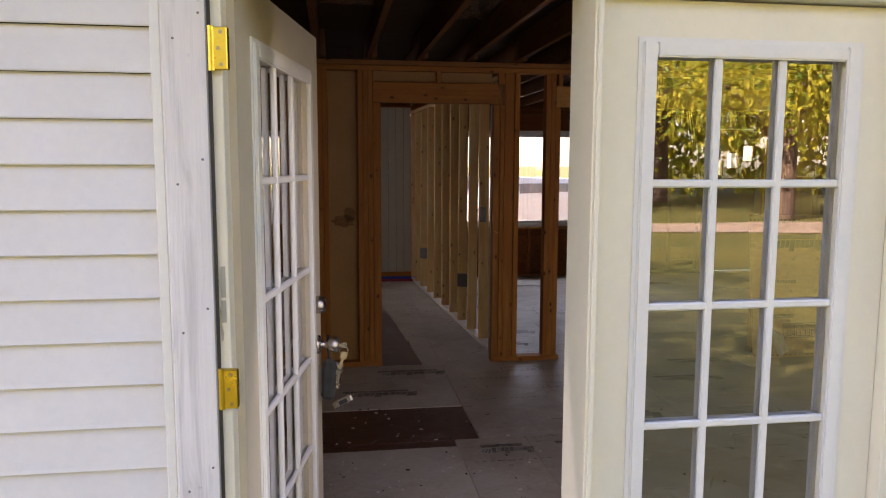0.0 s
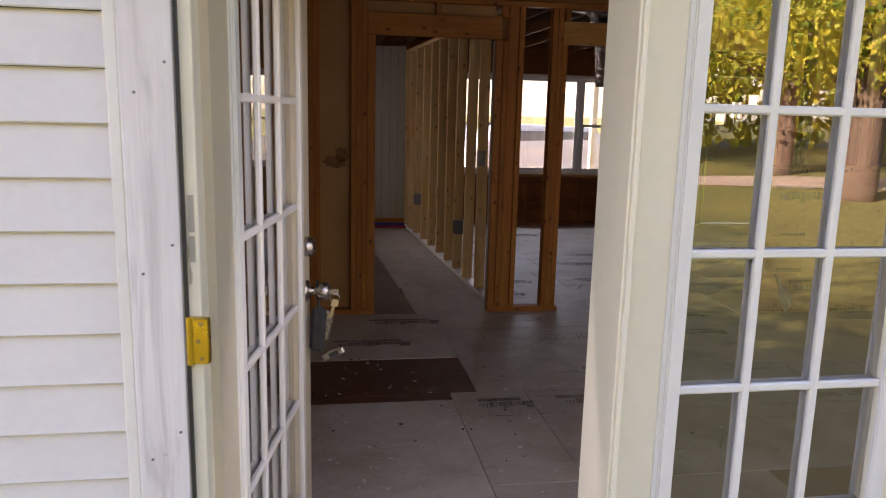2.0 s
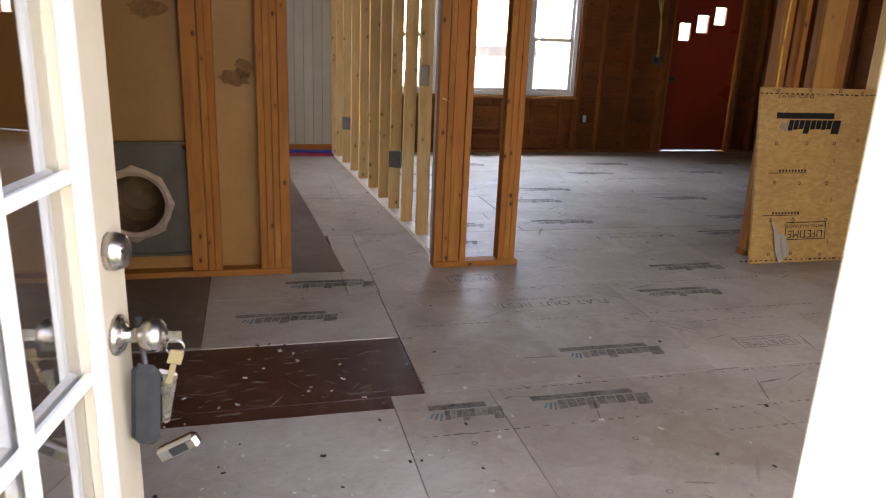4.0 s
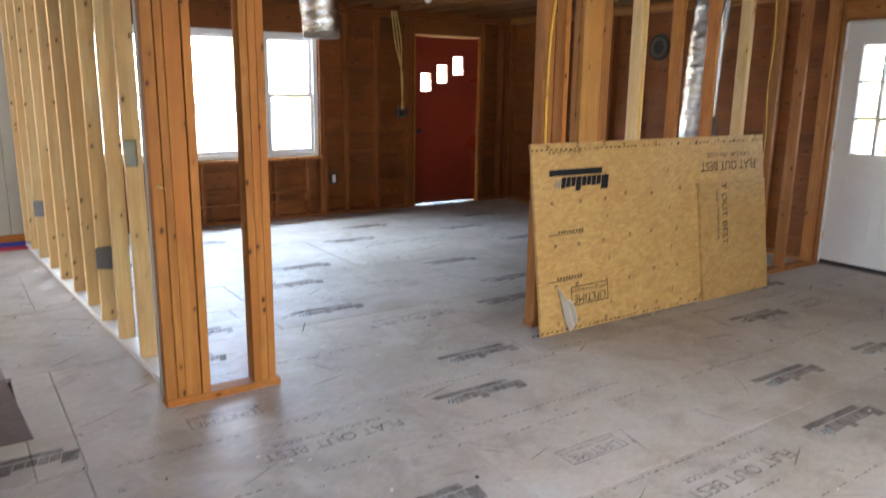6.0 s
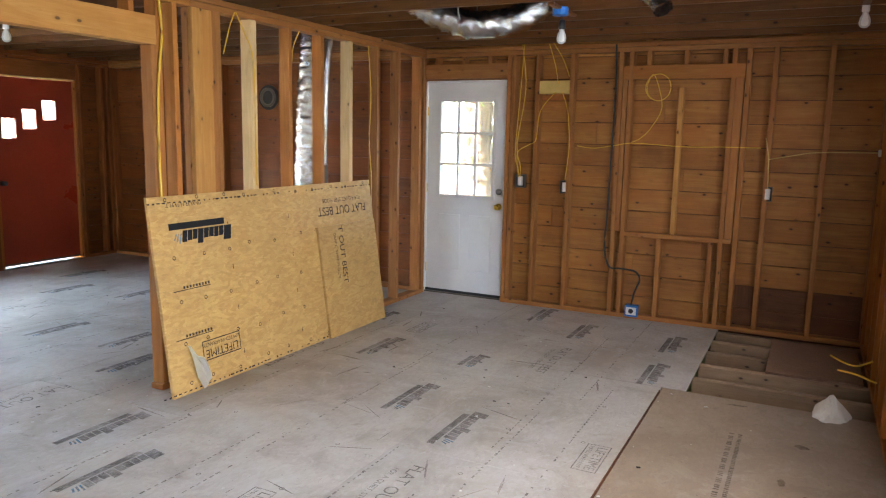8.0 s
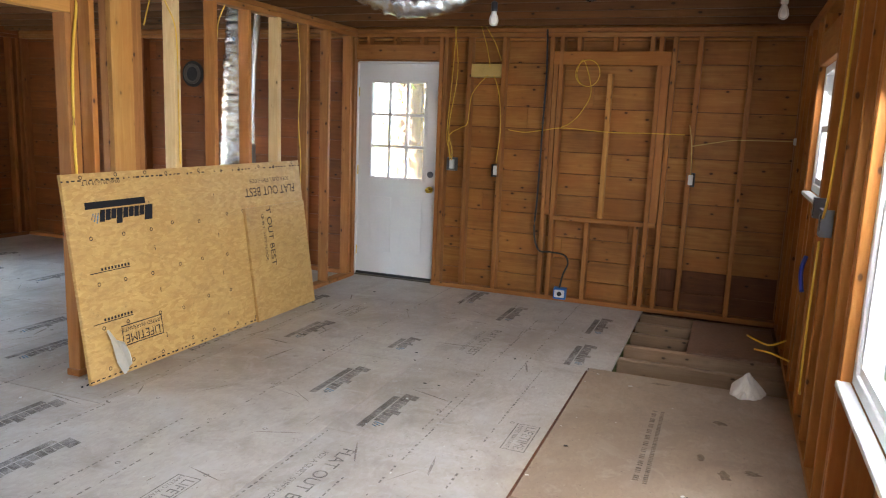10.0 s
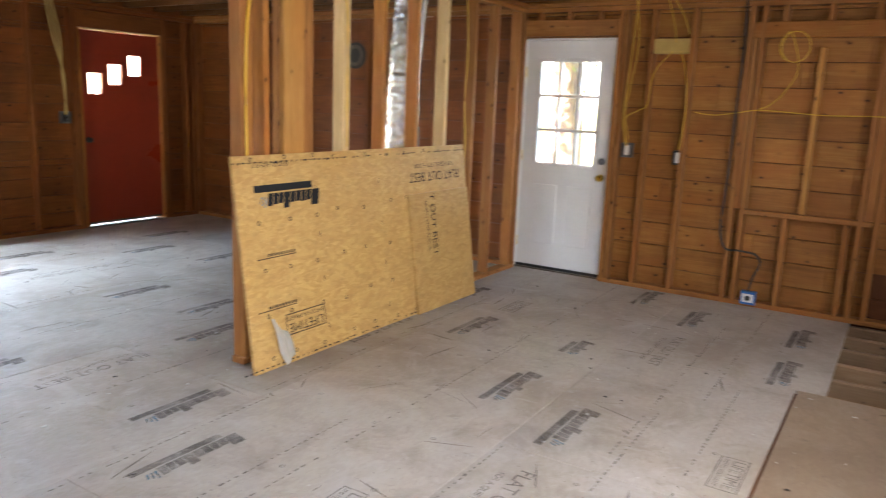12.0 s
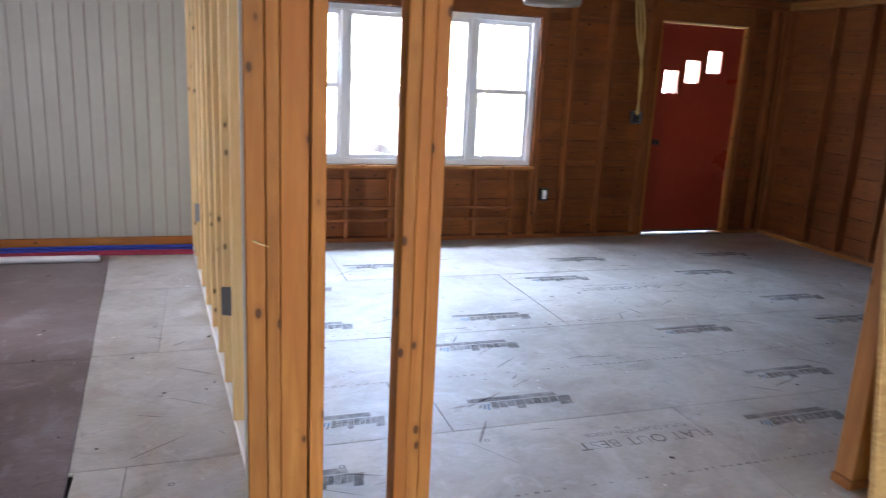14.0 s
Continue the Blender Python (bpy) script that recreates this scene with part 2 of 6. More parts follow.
M_FOIL = plain("duct_foil", (0.62, 0.62, 0.62), 0.22, metal=1.0, vary=0.3, scale=9, bumpy=1.0)
M_TIN = plain("dull_brown_sheet_metal", (0.13, 0.102, 0.072), 0.5, metal=0.1, vary=0.35, scale=5)
M_TAPE = plain("worn_foil_tape", (0.56, 0.41, 0.3), 0.4, metal=0.25, vary=0.3, scale=30, bumpy=0.6)
M_BLACK = plain("black_plastic", (0.02, 0.02, 0.022), 0.4, vary=0.3, scale=20)
M_GREYPL = plain("grey_box_metal", (0.2, 0.2, 0.21), 0.4, metal=0.7, scale=20)
M_BLUE = plain("blue_plastic", (0.02, 0.16, 0.5), 0.4, scale=20)
M_BLUEPIPE = plain("blue_tubing", (0.03, 0.06, 0.4), 0.35, scale=20)
M_REDPIPE = plain("red_tubing", (0.35, 0.02, 0.05), 0.35, scale=20)
M_YELLOW = plain("yellow_cable", (0.72, 0.43, 0.03), 0.45, vary=0.1, scale=20)
M_YELPAINT = plain("yellow_paint_on_wood", (0.62, 0.42, 0.12), 0.6, scale=8)
M_BRASS = plain("brass", (0.82, 0.55, 0.07), 0.28, metal=1.0, vary=0.3, scale=18)
M_KEY = plain("worn_pale_brass", (0.42, 0.33, 0.2), 0.35, metal=1.0, vary=0.3, scale=18)
M_NICKEL = plain("satin_nickel", (0.5, 0.46, 0.42), 0.26, metal=1.0, vary=0.15, scale=18)
M_BAG = plain("white_plastic_film", (0.72, 0.67, 0.58), 0.4, vary=0.15, scale=12, bumpy=0.4)
M_PAPER = plain("off_white_chips", (0.7, 0.68, 0.62), 0.7, scale=20)
M_THROAT = plain("duct_inside", (0.24, 0.135, 0.062), 0.6, vary=0.5, scale=8)
M_DARK = plain("dark_gap", (0.03, 0.025, 0.02), 0.7)
M_VINYL = plain("white_window_vinyl", (0.74, 0.74, 0.73), 0.4, vary=0.1, scale=4)
M_PVC = plain("white_pipe", (0.8, 0.8, 0.78), 0.35, scale=8)
M_RUBBER = plain("rubber", (0.03, 0.03, 0.03), 0.8, scale=15)
# Lightened rubber, so the wheels wash out in the glare beyond the window.
M_TYRE = plain("paled_tyre", (0.15, 0.145, 0.135), 0.9, scale=15)
M_CARPAINT = plain("white_car_paint", (0.75, 0.76, 0.78), 0.2, vary=0.05, scale=2, bumpy=0)
M_BARK = plain("bark", (0.13, 0.09, 0.06), 0.9, vary=0.5, scale=9, bumpy=0.8)
M_ROOF = plain("roof_shingle", (0.07, 0.065, 0.06), 0.9, vary=0.4, scale=9, bumpy=0.6)
M_DIRT = plain("pale_dirt_track", (0.4, 0.32, 0.24), 0.95, vary=0.3, scale=1.5, bumpy=0.6)


def glass(name, tint=(1, 1, 1), rough=0.0):
    m, t, n, l, b = material(name)
    b.inputs["Base Color"].default_value = (*tint, 1)
    b.inputs["Transmission Weight"].default_value = 1.0
    b.inputs["Roughness"].default_value, b.inputs["IOR"].default_value = rough, 2.1 if rough == 0 else 1.5
    return m


M_GLASS = glass("window_glass")
M_BULB = glass("frosted_bulb_glass", (0.95, 0.95, 0.92), 0.5)
M_BULB.node_tree.nodes["Principled BSDF"].inputs["Transmission Weight"].default_value = 0.35
# Grey in place of dark: the outdoor glare is put into this colour.
M_CARGLASS = plain("greyed_car_glass", (0.22, 0.24, 0.26), 0.06, bumpy=0)


def ink_material(name, colour, strength, gap=0.0):
    """Worn print: gaps show the board beneath."""
    m, t, n, l, b = material(name)
    v, rnd = coords(t)
    a = noise_tex(t, v, 38.0, 4, 0.75)
    g = noise_tex(t, v, 5.0, 3)
    f = mix(t, 0.5, ramp(t, a, [(0.3 - gap, 0.0), (0.55 - gap, 1.0)]), ramp(t, g, [(0.3 - gap, 0.0), (0.6 - gap, 1.0)]), "MIX")
    s = mix(t, 1.0, f, (strength,) * 3, "MULTIPLY")
    l.new(s, b.inputs["Alpha"])
    b.inputs["Base Color"].default_value = (*colour, 1)
    b.inputs["Roughness"].default_value = 0.9
    b.inputs["Specular IOR Level"].default_value = 0.1
    return m


M_INK = ink_material("black_print", (0.02, 0.02, 0.022), 1.0, 0.2)
M_FADED = ink_material("faded_print", (0.075, 0.078, 0.088), 0.62)
M_STAIN = ink_material("old_water_stain", (0.16, 0.08, 0.03), 0.5)
M_SCUFF = ink_material("pale_scuff", (0.5, 0.43, 0.37), 0.55)
M_BLUEINK = ink_material("blue_print", (0.25, 0.4, 0.52), 0.7)


def leaf_material(name, a, b_):
    m, t, n, l, b = material(name)
    v, rnd = coords(t)
    col = ramp(t, rnd, [(0.0, a), (0.6, b_), (1.0, tuple(0.5 * (x + y) for x, y in zip(a, b_)))])
    l.new(col, b.inputs["Base Color"])
    b.inputs["Roughness"].default_value = 0.6
    tr = n.new("ShaderNodeBsdfTranslucent")
    l.new(col, tr.inputs[0])
    ms = n.new("ShaderNodeMixShader")
    ms.inputs[0].default_value = 0.4
    l.new(b.outputs[0], ms.inputs[1])
    l.new(tr.outputs[0], ms.inputs[2])
    l.new(ms.outputs[0], n["Material Output"].inputs[0])
    return m


M_LEAFG = leaf_material("yellow_green_leaves", (0.08, 0.17, 0.012), (0.42, 0.38, 0.025))
M_LEAFO = leaf_material("orange_leaves", (0.42, 0.15, 0.016), (0.36, 0.27, 0.025))


def grass_material():
    m, t, n, l, b = material("autumn_lawn")
    v, _ = coords(t, shift=False)
    big, fine = noise_tex(t, v, 0.25, 6), noise_tex(t, v, 9.0, 5, 0.7)
    col = mix(t, 0.5, ramp(t, big, [(0.35, (0.06, 0.09, 0.012)), (0.65, (0.19, 0.16, 0.03))]), ramp(t, fine, [(0.3, (0.03, 0.055, 0.01)), (0.7, (0.16, 0.16, 0.03))]))
    l.new(col, b.inputs["Base Color"])
    b.inputs["Roughness"].default_value = 0.9
    bump(t, b, fine, 0.8, 0.03)
    return m


M_GRASS = grass_material()


# ---- building helpers ----
def mesh_of(bm, mat, smooth=False):
    me = bpy.data.meshes.new("mesh")
    bm.normal_update()
    bm.to_mesh(me)
    bm.free()
    for m in mat if isinstance(mat, (list, tuple)) else (mat,):
        me.materials.append(m)
    if smooth:
        me.shade_smooth()
    return me


def thing(name, label="", category="", group="", kind="", at=None):
    ob = new(name)
    ob.empty_display_size = 0.1
    if at is not None:
        ob.matrix_basis = at
    return tagged(ob, label, category, group, kind)


def part(name, bm, mat, parent, label="", smooth=False, at=None):
    me = bm if isinstance(bm, bpy.types.Mesh) else mesh_of(bm, mat, smooth)
    me.name = name
    ob = new(name, me)
    ob.parent = parent
    if at is not None:
        ob.matrix_basis = at
    return tagged(ob, label)


def solid(name, bm, mat, label, category="", group="", kind="", smooth=False, at=None):
    ob = new(name, mesh_of(bm, mat, smooth))
    if at is not None:
        ob.matrix_basis = at
    return tagged(ob, label, category, group, kind)


def add_box(bm, x0, x1, y0, y1, z0, z1, mat=0):
    m = Matrix.Translation(((x0 + x1) / 2, (y0 + y1) / 2, (z0 + z1) / 2)) @ Matrix.Diagonal((x1 - x0, y1 - y0, z1 - z0, 1))
    r = bmesh.ops.create_cube(bm, size=1.0, matrix=m)
    if mat:
        for f in {f for v in r["verts"] for f in v.link_faces}:
            f.material_index = mat
    return r["verts"]


def box(x0, x1, y0, y1, z0, z1, bevel=0.0):
    bm = bmesh.new()
    add_box(bm, x0, x1, y0, y1, z0, z1)
    if bevel:
        bmesh.ops.bevel(bm, geom=bm.edges[:], offset=bevel, segments=1, affect="EDGES")
    return bm


LUMBER = {}


def lumber(parent, name, x0, x1, y0, y1, z0, z1, mat, bevel=0.003, jitter=0.0, label=""):
    """A length of timber whose grain follows its longest side; alike pieces share a mesh."""
    d = (x1 - x0, y1 - y0, z1 - z0)
    k = max(range(3), key=lambda i: d[i])
    if k == 2:
        loc, rot = d, pose(0, 0, 0)
    elif k == 0:
        loc, rot = (d[2], d[1], d[0]), pose(0, 0, 0, 0, 90, 0)
    else:
        loc, rot = (d[0], d[2], d[1]), pose(0, 0, 0, -90, 0, 0)
    key = tuple(round(c, 3) for c in loc) + (mat.name,)
    if key not in LUMBER:
        h = [c / 2 for c in loc]
        LUMBER[key] = mesh_of(box(-h[0], h[0], -h[1], h[1], -h[2], h[2], min(bevel, min(h) * 0.4)), mat)
    ob = new(name, LUMBER[key])
    ob.parent = parent
    j = pose(0, 0, 0, *(random.uniform(-jitter, jitter) for _ in range(3))) if jitter else pose(0, 0, 0)
    ob.matrix_basis = Matrix.Translation(((x0 + x1) / 2, (y0 + y1) / 2, (z0 + z1) / 2)) @ j @ rot
    return tagged(ob, label)


def tube(points, radius, sides=8, closed=False):
    """A round rod along points, smoothed by a spline."""
    pts = [Vector(p) for p in points]
    fine = []
    for i in range(len(pts) - 1):
        a, b, c, d = pts[max(i - 1, 0)], pts[i], pts[i + 1], pts[min(i + 2, len(pts) - 1)]
        for s in range(6):
            u = s / 6
            fine.append(0.5 * ((2 * b) + (c - a) * u + (2 * a - 5 * b + 4 * c - d) * u * u + (3 * b - a - 3 * c + d) * u ** 3))
    fine.append(pts[-1])
    bm = bmesh.new()
    rings = []
    for i, p in enumerate(fine):
        way = (fine[min(i + 1, len(fine) - 1)] - fine[max(i - 1, 0)])
        if way.length < 1e-6:
            way = Vector((0, 0, 1))
        q = way.to_track_quat("Z", "Y")
        r = radius(i / (len(fine) - 1)) if callable(radius) else radius
        rings.append([bm.verts.new(p + q @ Vector((r * math.cos(2 * math.pi * k / sides), r * math.sin(2 * math.pi * k / sides), 0))) for k in range(sides)])
    for a, b in zip(rings, rings[1:]):
        for k in range(sides):
            bm.faces.new((a[k], a[(k + 1) % sides], b[(k + 1) % sides], b[k]))
    bm.faces.new(list(reversed(rings[0])))
    bm.faces.new(rings[-1])
    return bm


def lathe(profile, sides=20):
    """A turned shape about local z from (radius, z) pairs."""
    bm = bmesh.new()
    rings = [[bm.verts.new((r * math.cos(2 * math.pi * k / sides), r * math.sin(2 * math.pi * k / sides), z)) for k in range(sides)] for r, z in profile]
    for a, b in zip(rings, rings[1:]):
        for k in range(sides):
            bm.faces.new((a[k], a[(k + 1) % sides], b[(k + 1) % sides], b[k]))
    bm.faces.new(list(reversed(rings[0])))
    bm.faces.new(rings[-1])
    return bm


def spans(a, b, holes):
    """What is left of a..b outside the holes."""
    out, at = [], a
    for h0, h1 in sorted(holes):
        if h0 > at:
            out.append((at, min(h0, b)))
        at = max(at, h1)
    if at < b:
        out.append((at, b))
    return [(p, q) for p, q in out if q - p > 0.02]


def board_wall(parent, along, face, thick, a, b, z0, z1, holes, mat, width=0.19, name="board", piece=3.2):
    """Horizontal boards on a wall, cut round openings (a0, a1, z0, z1)."""
    rows, z = [], z0
    while z < z1 - 0.03:
        cut = sorted({z, min(z + width, z1), *(h[k] for h in holes for k in (2, 3) if z + 0.015 < h[k] < min(z + width, z1) - 0.015)})
        rows += [(u, v - 0.006) for u, v in zip(cut, cut[1:])]
        z += width
    for row, (z, top) in enumerate(rows):
        for p, q in spans(a, b, [(h[0], h[1]) for h in holes if h[2] < top - 0.01 and h[3] > z + 0.01]):
            cuts, c = [p], p + piece * (0.35 + 0.6 * ((row * 37) % 10) / 10)
            while c < q - 0.4:
                cuts.append(c)
                c += piece
            cuts.append(q)
            for u, v in zip(cuts, cuts[1:]):
                out = random.uniform(0, 0.003)
                if along == "x":
                    lumber(parent, name, u, v - 0.0015, face + min(thick, 0) + out, face + max(thick, 0) + out, z, top, mat, 0.002)
                else:
                    lumber(parent, name, face + min(thick, 0) + out, face + max(thick, 0) + out, u, v - 0.0015, z, top, mat, 0.002)


def shell(parent, along, f0, f1, a, b, z0, z1, holes, mat, name="outer_sheathing"):
    """A solid layer between f0 and f1 with openings through it."""
    bm = bmesh.new()
    edges = sorted({z0, z1, *(max(z0, min(z1, h[k])) for h in holes for k in (2, 3))})
    for lo, hi in zip(edges, edges[1:]):
        if hi - lo < 0.005:
            continue
        for p, q in spans(a, b, [(h[0], h[1]) for h in holes if h[2] <= lo + 1e-4 and h[3] >= hi - 1e-4]):
            add_box(bm, *((p, q, f0, f1) if along == "x" else (f0, f1, p, q)), lo, hi)
    return part(name, bm, mat, parent)


# ---- the plan ----
WEST, EAST, SOUTH, NORTH = -0.8, 7.43, 2.14, 10.46   # inner faces of the studs
CEIL = 2.38
JOIST0 = -0.70
S_HOLES = [(0.29, 2.02, -0.02, 2.06), (2.85, 3.97, 0.66, 2.0), (5.42, 6.25, 1.2, 1.98)]
E_HOLES = [(5.2, 6.06, -0.02, 2.09)]
W_HOLES = [(8.1, 8.9, 0.9, 2.0)]
N_HOLES = [(2.27, 4.69, 0.7, 2.06), (5.95, 6.97, 0.0, 2.12)]

wall_south = thing("wall_south", "exterior wall of old fir studs, boards inside and pale vinyl siding outside", "wall", kind="structure")
wall_east = thing("wall_east", "exterior wall of bare fir studs over horizontal board sheathing", "wall", kind="structure")
wall_north = thing("wall_north", "front wall of bare studs over horizontal board sheathing", "wall", kind="structure")
wall_west = thing("wall_west", "closing wall of board sheathing and studs", "wall", kind="structure")
partition = thing("wall_partition", "open stud partition of orange old fir framing with wide opening", "wall", kind="structure")
hall_wall = thing("wall_hall", "new pale spruce stud wall beside the hall", "wall", kind="structure")

# outer layers and inner board faces
shell(wall_south, "x", 2.03, 2.055, WEST - 0.2, EAST + 0.25, -0.25, 2.6, S_HOLES, M_DARK)
shell(wall_east, "y", 7.56, 7.66, 2.055, 10.58, -0.25, 2.6, E_HOLES, M_STAINED)
shell(wall_north, "x", 10.58, 10.68, WEST - 0.2, EAST + 0.25, -0.25, 2.6, N_HOLES, M_STAINED)
shell(wall_west, "y", WEST - 0.2, WEST - 0.12, 2.055, 10.58, -0.25, 2.6, W_HOLES, M_STAINED)
shell(wall_east, "y", 7.662, 7.69, 1.97, 10.71, -0.25, 2.6, E_HOLES, M_SIDING, "siding")
shell(wall_north, "x", 10.682, 10.71, WEST - 0.23, EAST + 0.22, -0.25, 2.6, N_HOLES, M_SIDING, "siding")
shell(wall_west, "y", WEST - 0.23, WEST - 0.202, 1.97, 10.68, -0.25, 2.6, W_HOLES, M_SIDING, "siding")
board_wall(wall_east, "y", 7.525, 0.022, 2.09, 6.075, 0.0, 2.56, E_HOLES, M_BOARD)
board_wall(wall_east, "y", 7.525, 0.022, 6.0765, 10.56, 0.0, 2.56, [], M_DIMREDBOARD)
board_wall(wall_north, "x", 10.55, 0.022, WEST - 0.1, 7.52, 0.0, 2.56, N_HOLES, M_DIMREDBOARD)
board_wall(wall_south, "x", 2.06, 0.02, WEST - 0.1, 7.52, 0.0, 2.56, S_HOLES, M_BOARD)
board_wall(wall_west, "y", WEST - 0.115, 0.02, 2.09, 10.55, 0.0, 2.56, W_HOLES, M_DIMREDBOARD)


def studs_x(parent, y0, y1, xs, z0, z1, mat, name="stud", w=0.038):
    for x in xs:
        lumber(parent, name, x, x + w, y0, y1, z0, z1, mat, jitter=0.12)


def studs_y(parent, x0, x1, ys, z0, z1, mat, name="stud", w=0.038):
    for y in ys:
        lumber(parent, name, x0, x1, y, y + w, z0, z1, mat, jitter=0.12)


# east wall framing
X0, X1 = EAST, 7.522
lumber(wall_east, "top_plate", X0, X1, 2.14, 10.46, 2.3, 2.338, M_GREY)
lumber(wall_east, "top_plate", X0, X1, 2.14, 10.46, 2.341, 2.378, M_GREY)
for a, b in ((2.14, 5.2), (6.06, 10.46)):
    lumber(wall_east, "bottom_plate", X0, X1, a, b, 0.0, 0.04, M_GREY)
studs_y(wall_east, X0, X1, (2.14, 2.53, 2.925, 3.12, 3.23, 4.045, 4.13, 4.56, 4.88, 5.11, 5.155, 6.07), 0.04, 2.3, M_GREY)
studs_y(wall_east, X0, X1, (6.13, 6.6, 7.0, 7.42, 7.8, 8.22, 8.62, 9.03, 9.42, 9.83, 10.42), 0.04, 2.3, M_DIMREDBOARD)
studs_y(wall_east, X0, X1, (3.31, 3.73), 0.04, 0.73, M_GREY, "cripple_stud")
studs_y(wall_east, X0, X1, (3.165,), 0.77, 2.07, M_GREY, "trimmer_stud", 0.062)
studs_y(wall_east, X0, X1, (4.09,), 0.77, 2.07, M_GREY, "trimmer_stud")
studs_y(wall_east, X0 + 0.02, X1, (3.625,), 0.77, 2.0, M_MID, "brace_stud", 0.04)
lumber(wall_east, "rough_sill", X0, X1, 3.17, 4.05, 0.73, 0.768, M_GREY)
lumber(wall_east, "header", X0, X1, 3.16, 4.13, 2.07, 2.185, M_OLD)
studs_y(wall_east, X0, X1, (3.3, 3.6, 3.9), 2.185, 2.3, M_GREY, "cripple_stud")
lumber(wall_east, "header", X0, X1, 5.193, 6.07, 2.1, 2.235, M_GREY)
studs_y(wall_east, X0, X1, (5.35, 5.62, 5.9), 2.235, 2.3, M_GREY, "cripple_stud")
lumber(wall_east, "painted_block", X0 + 0.002, X1, 4.6, 4.88, 1.955, 2.07, M_YELPAINT, label="yellow-painted wooden block")

for y0, y1 in ((2.18, 2.528), (2.57, 2.923), (2.965, 3.118)):
    for z0, z1 in ((0.042, 0.188), (0.192, 0.378)):
        lumber(wall_east, "stained_board", 7.519, 7.5235, y0, y1, z0, z1, M_STAINED, 0.001, label="damp-darkened sheathing board")
# north wall framing
Y0, Y1 = NORTH, 10.548
lumber(wall_north, "top_plate", WEST, 7.43, Y0, Y1, 2.3, 2.338, M_DIMREDBOARD)
lumber(wall_north, "top_plate", WEST, 7.43, Y0, Y1, 2.341, 2.378, M_DIMREDBOARD)
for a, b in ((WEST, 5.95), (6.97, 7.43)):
    lumber(wall_north, "bottom_plate", a, b, Y0, Y1, 0.0, 0.04, M_DIMREDBOARD)
studs_x(wall_north, Y0, Y1, (-0.75, 0.105, 0.5, 0.9, 1.3, 1.92, 2.19, 2.23, 4.69, 4.73, 5.02, 5.43, 5.87, 5.91, 6.97, 7.01, 7.3, 7.39), 0.04, 2.3, M_DIMREDBOARD)
studs_x(wall_north, Y0, Y1, (2.5, 2.9, 3.3, 3.72, 4.12, 4.5), 0.04, 0.66, M_DIMREDBOARD, "cripple_stud")
lumber(wall_north, "rough_sill", 2.27, 4.69, Y0, Y1, 0.66, 0.698, M_DIMREDBOARD)
lumber(wall_north, "header", 2.27, 4.69, Y0, Y1, 2.06, 2.295, M_DIMREDBOARD)
lumber(wall_north, "header", 5.95, 6.97, Y0, Y1, 2.12, 2.295, M_DIMREDBOARD)
for z in (0.19, 0.3):
    lumber(wall_north, "cross_brace", 2.55, 4.5, Y0 - 0.012, Y0 - 0.001, z, z + 0.03, M_DIMREDBOARD)

# south wall framing
Y0, Y1 = 2.083, SOUTH + 0.03
lumber(wall_south, "top_plate", WEST, 7.43, Y0, Y1, 2.3, 2.338, M_OLD)
lumber(wall_south, "top_plate", WEST, 7.43, Y0, Y1, 2.341, 2.378, M_OLD)
for a, b in ((WEST, 0.27), (2.06, 7.43)):
    lumber(wall_south, "bottom_plate", a, b, Y0, Y1, 0.0, 0.04, M_OLD)
studs_x(wall_south, Y0, Y1, (-0.76, -0.4, 0.0, 0.21, 2.05, 2.09, 2.44, 2.76, 2.81, 3.98, 4.025, 4.3, 4.62, 4.95, 5.33, 5.38, 6.26, 6.3, 6.66, 7.05, 7.39), 0.04, 2.3, M_OLD)
for a, b, z0, z1 in ((2.85, 3.98, 2.0, 2.2), (5.42, 6.26, 1.98, 2.18), (0.25, 2.05, 2.07, 2.25)):
    lumber(wall_south, "header", a, b, Y0, Y1, z0, z1, M_OLD)
for a, b, z in ((2.85, 3.98, 0.62), (5.42, 6.26, 1.16)):
    lumber(wall_south, "rough_sill", a, b, Y0, Y1, z, z + 0.038, M_OLD)
    studs_x(wall_south, Y0, Y1, (a + 0.3, b - 0.35), 0.04, z, M_OLD, "cripple_stud")

# west wall framing
lumber(wall_west, "top_plate", WEST - 0.09, WEST, 2.14, 10.46, 2.3, 2.378, M_GREY)
lumber(wall_west, "bottom_plate", WEST - 0.09, WEST, 2.14, 10.46, 0.0, 0.04, M_GREY)
studs_y(wall_west, WEST - 0.09, WEST, [2.3 + 0.406 * i for i in range(20) if i != 15], 0.04, 2.3, M_GREY)

# partition: left part with tan backing, doorway, post groups, wide opening, right stud run
P0, P1 = 6.03, 6.119
lumber(partition, "top_plate", WEST, 4.4, P0, P1, 2.3, 2.338, M_OLD)
lumber(partition, "top_plate", 4.4, 7.43, P0, P1, 2.3, 2.338, M_GREY)
lumber(partition, "top_plate", WEST, 7.43, P0, P1, 2.341, 2.378, M_GREY)
lumber(partition, "bottom_plate", WEST, 0.93, P0 - 0.004, P1, 0.0, 0.038, M_OLD)
lumber(partition, "bottom_plate", 1.81, 2.375, P0 - 0.004, P1, 0.0, 0.038, M_OLD)
lumber(partition, "bottom_plate", 4.08, 7.43, P0 - 0.004, P1, 0.0, 0.038, M_GREY)
studs_x(partition, P0, P1, (-0.76, -0.262, -0.215), 0.038, 2.3, M_OLD)
lumber(partition, "short_stud", -0.17, -0.13, P0, P1, 0.038, 0.95, M_OLD)
lumber(partition, "stud", 0.36, 0.449, P0 + 0.012, P0 + 0.05, 0.038, 2.3, M_OLD)
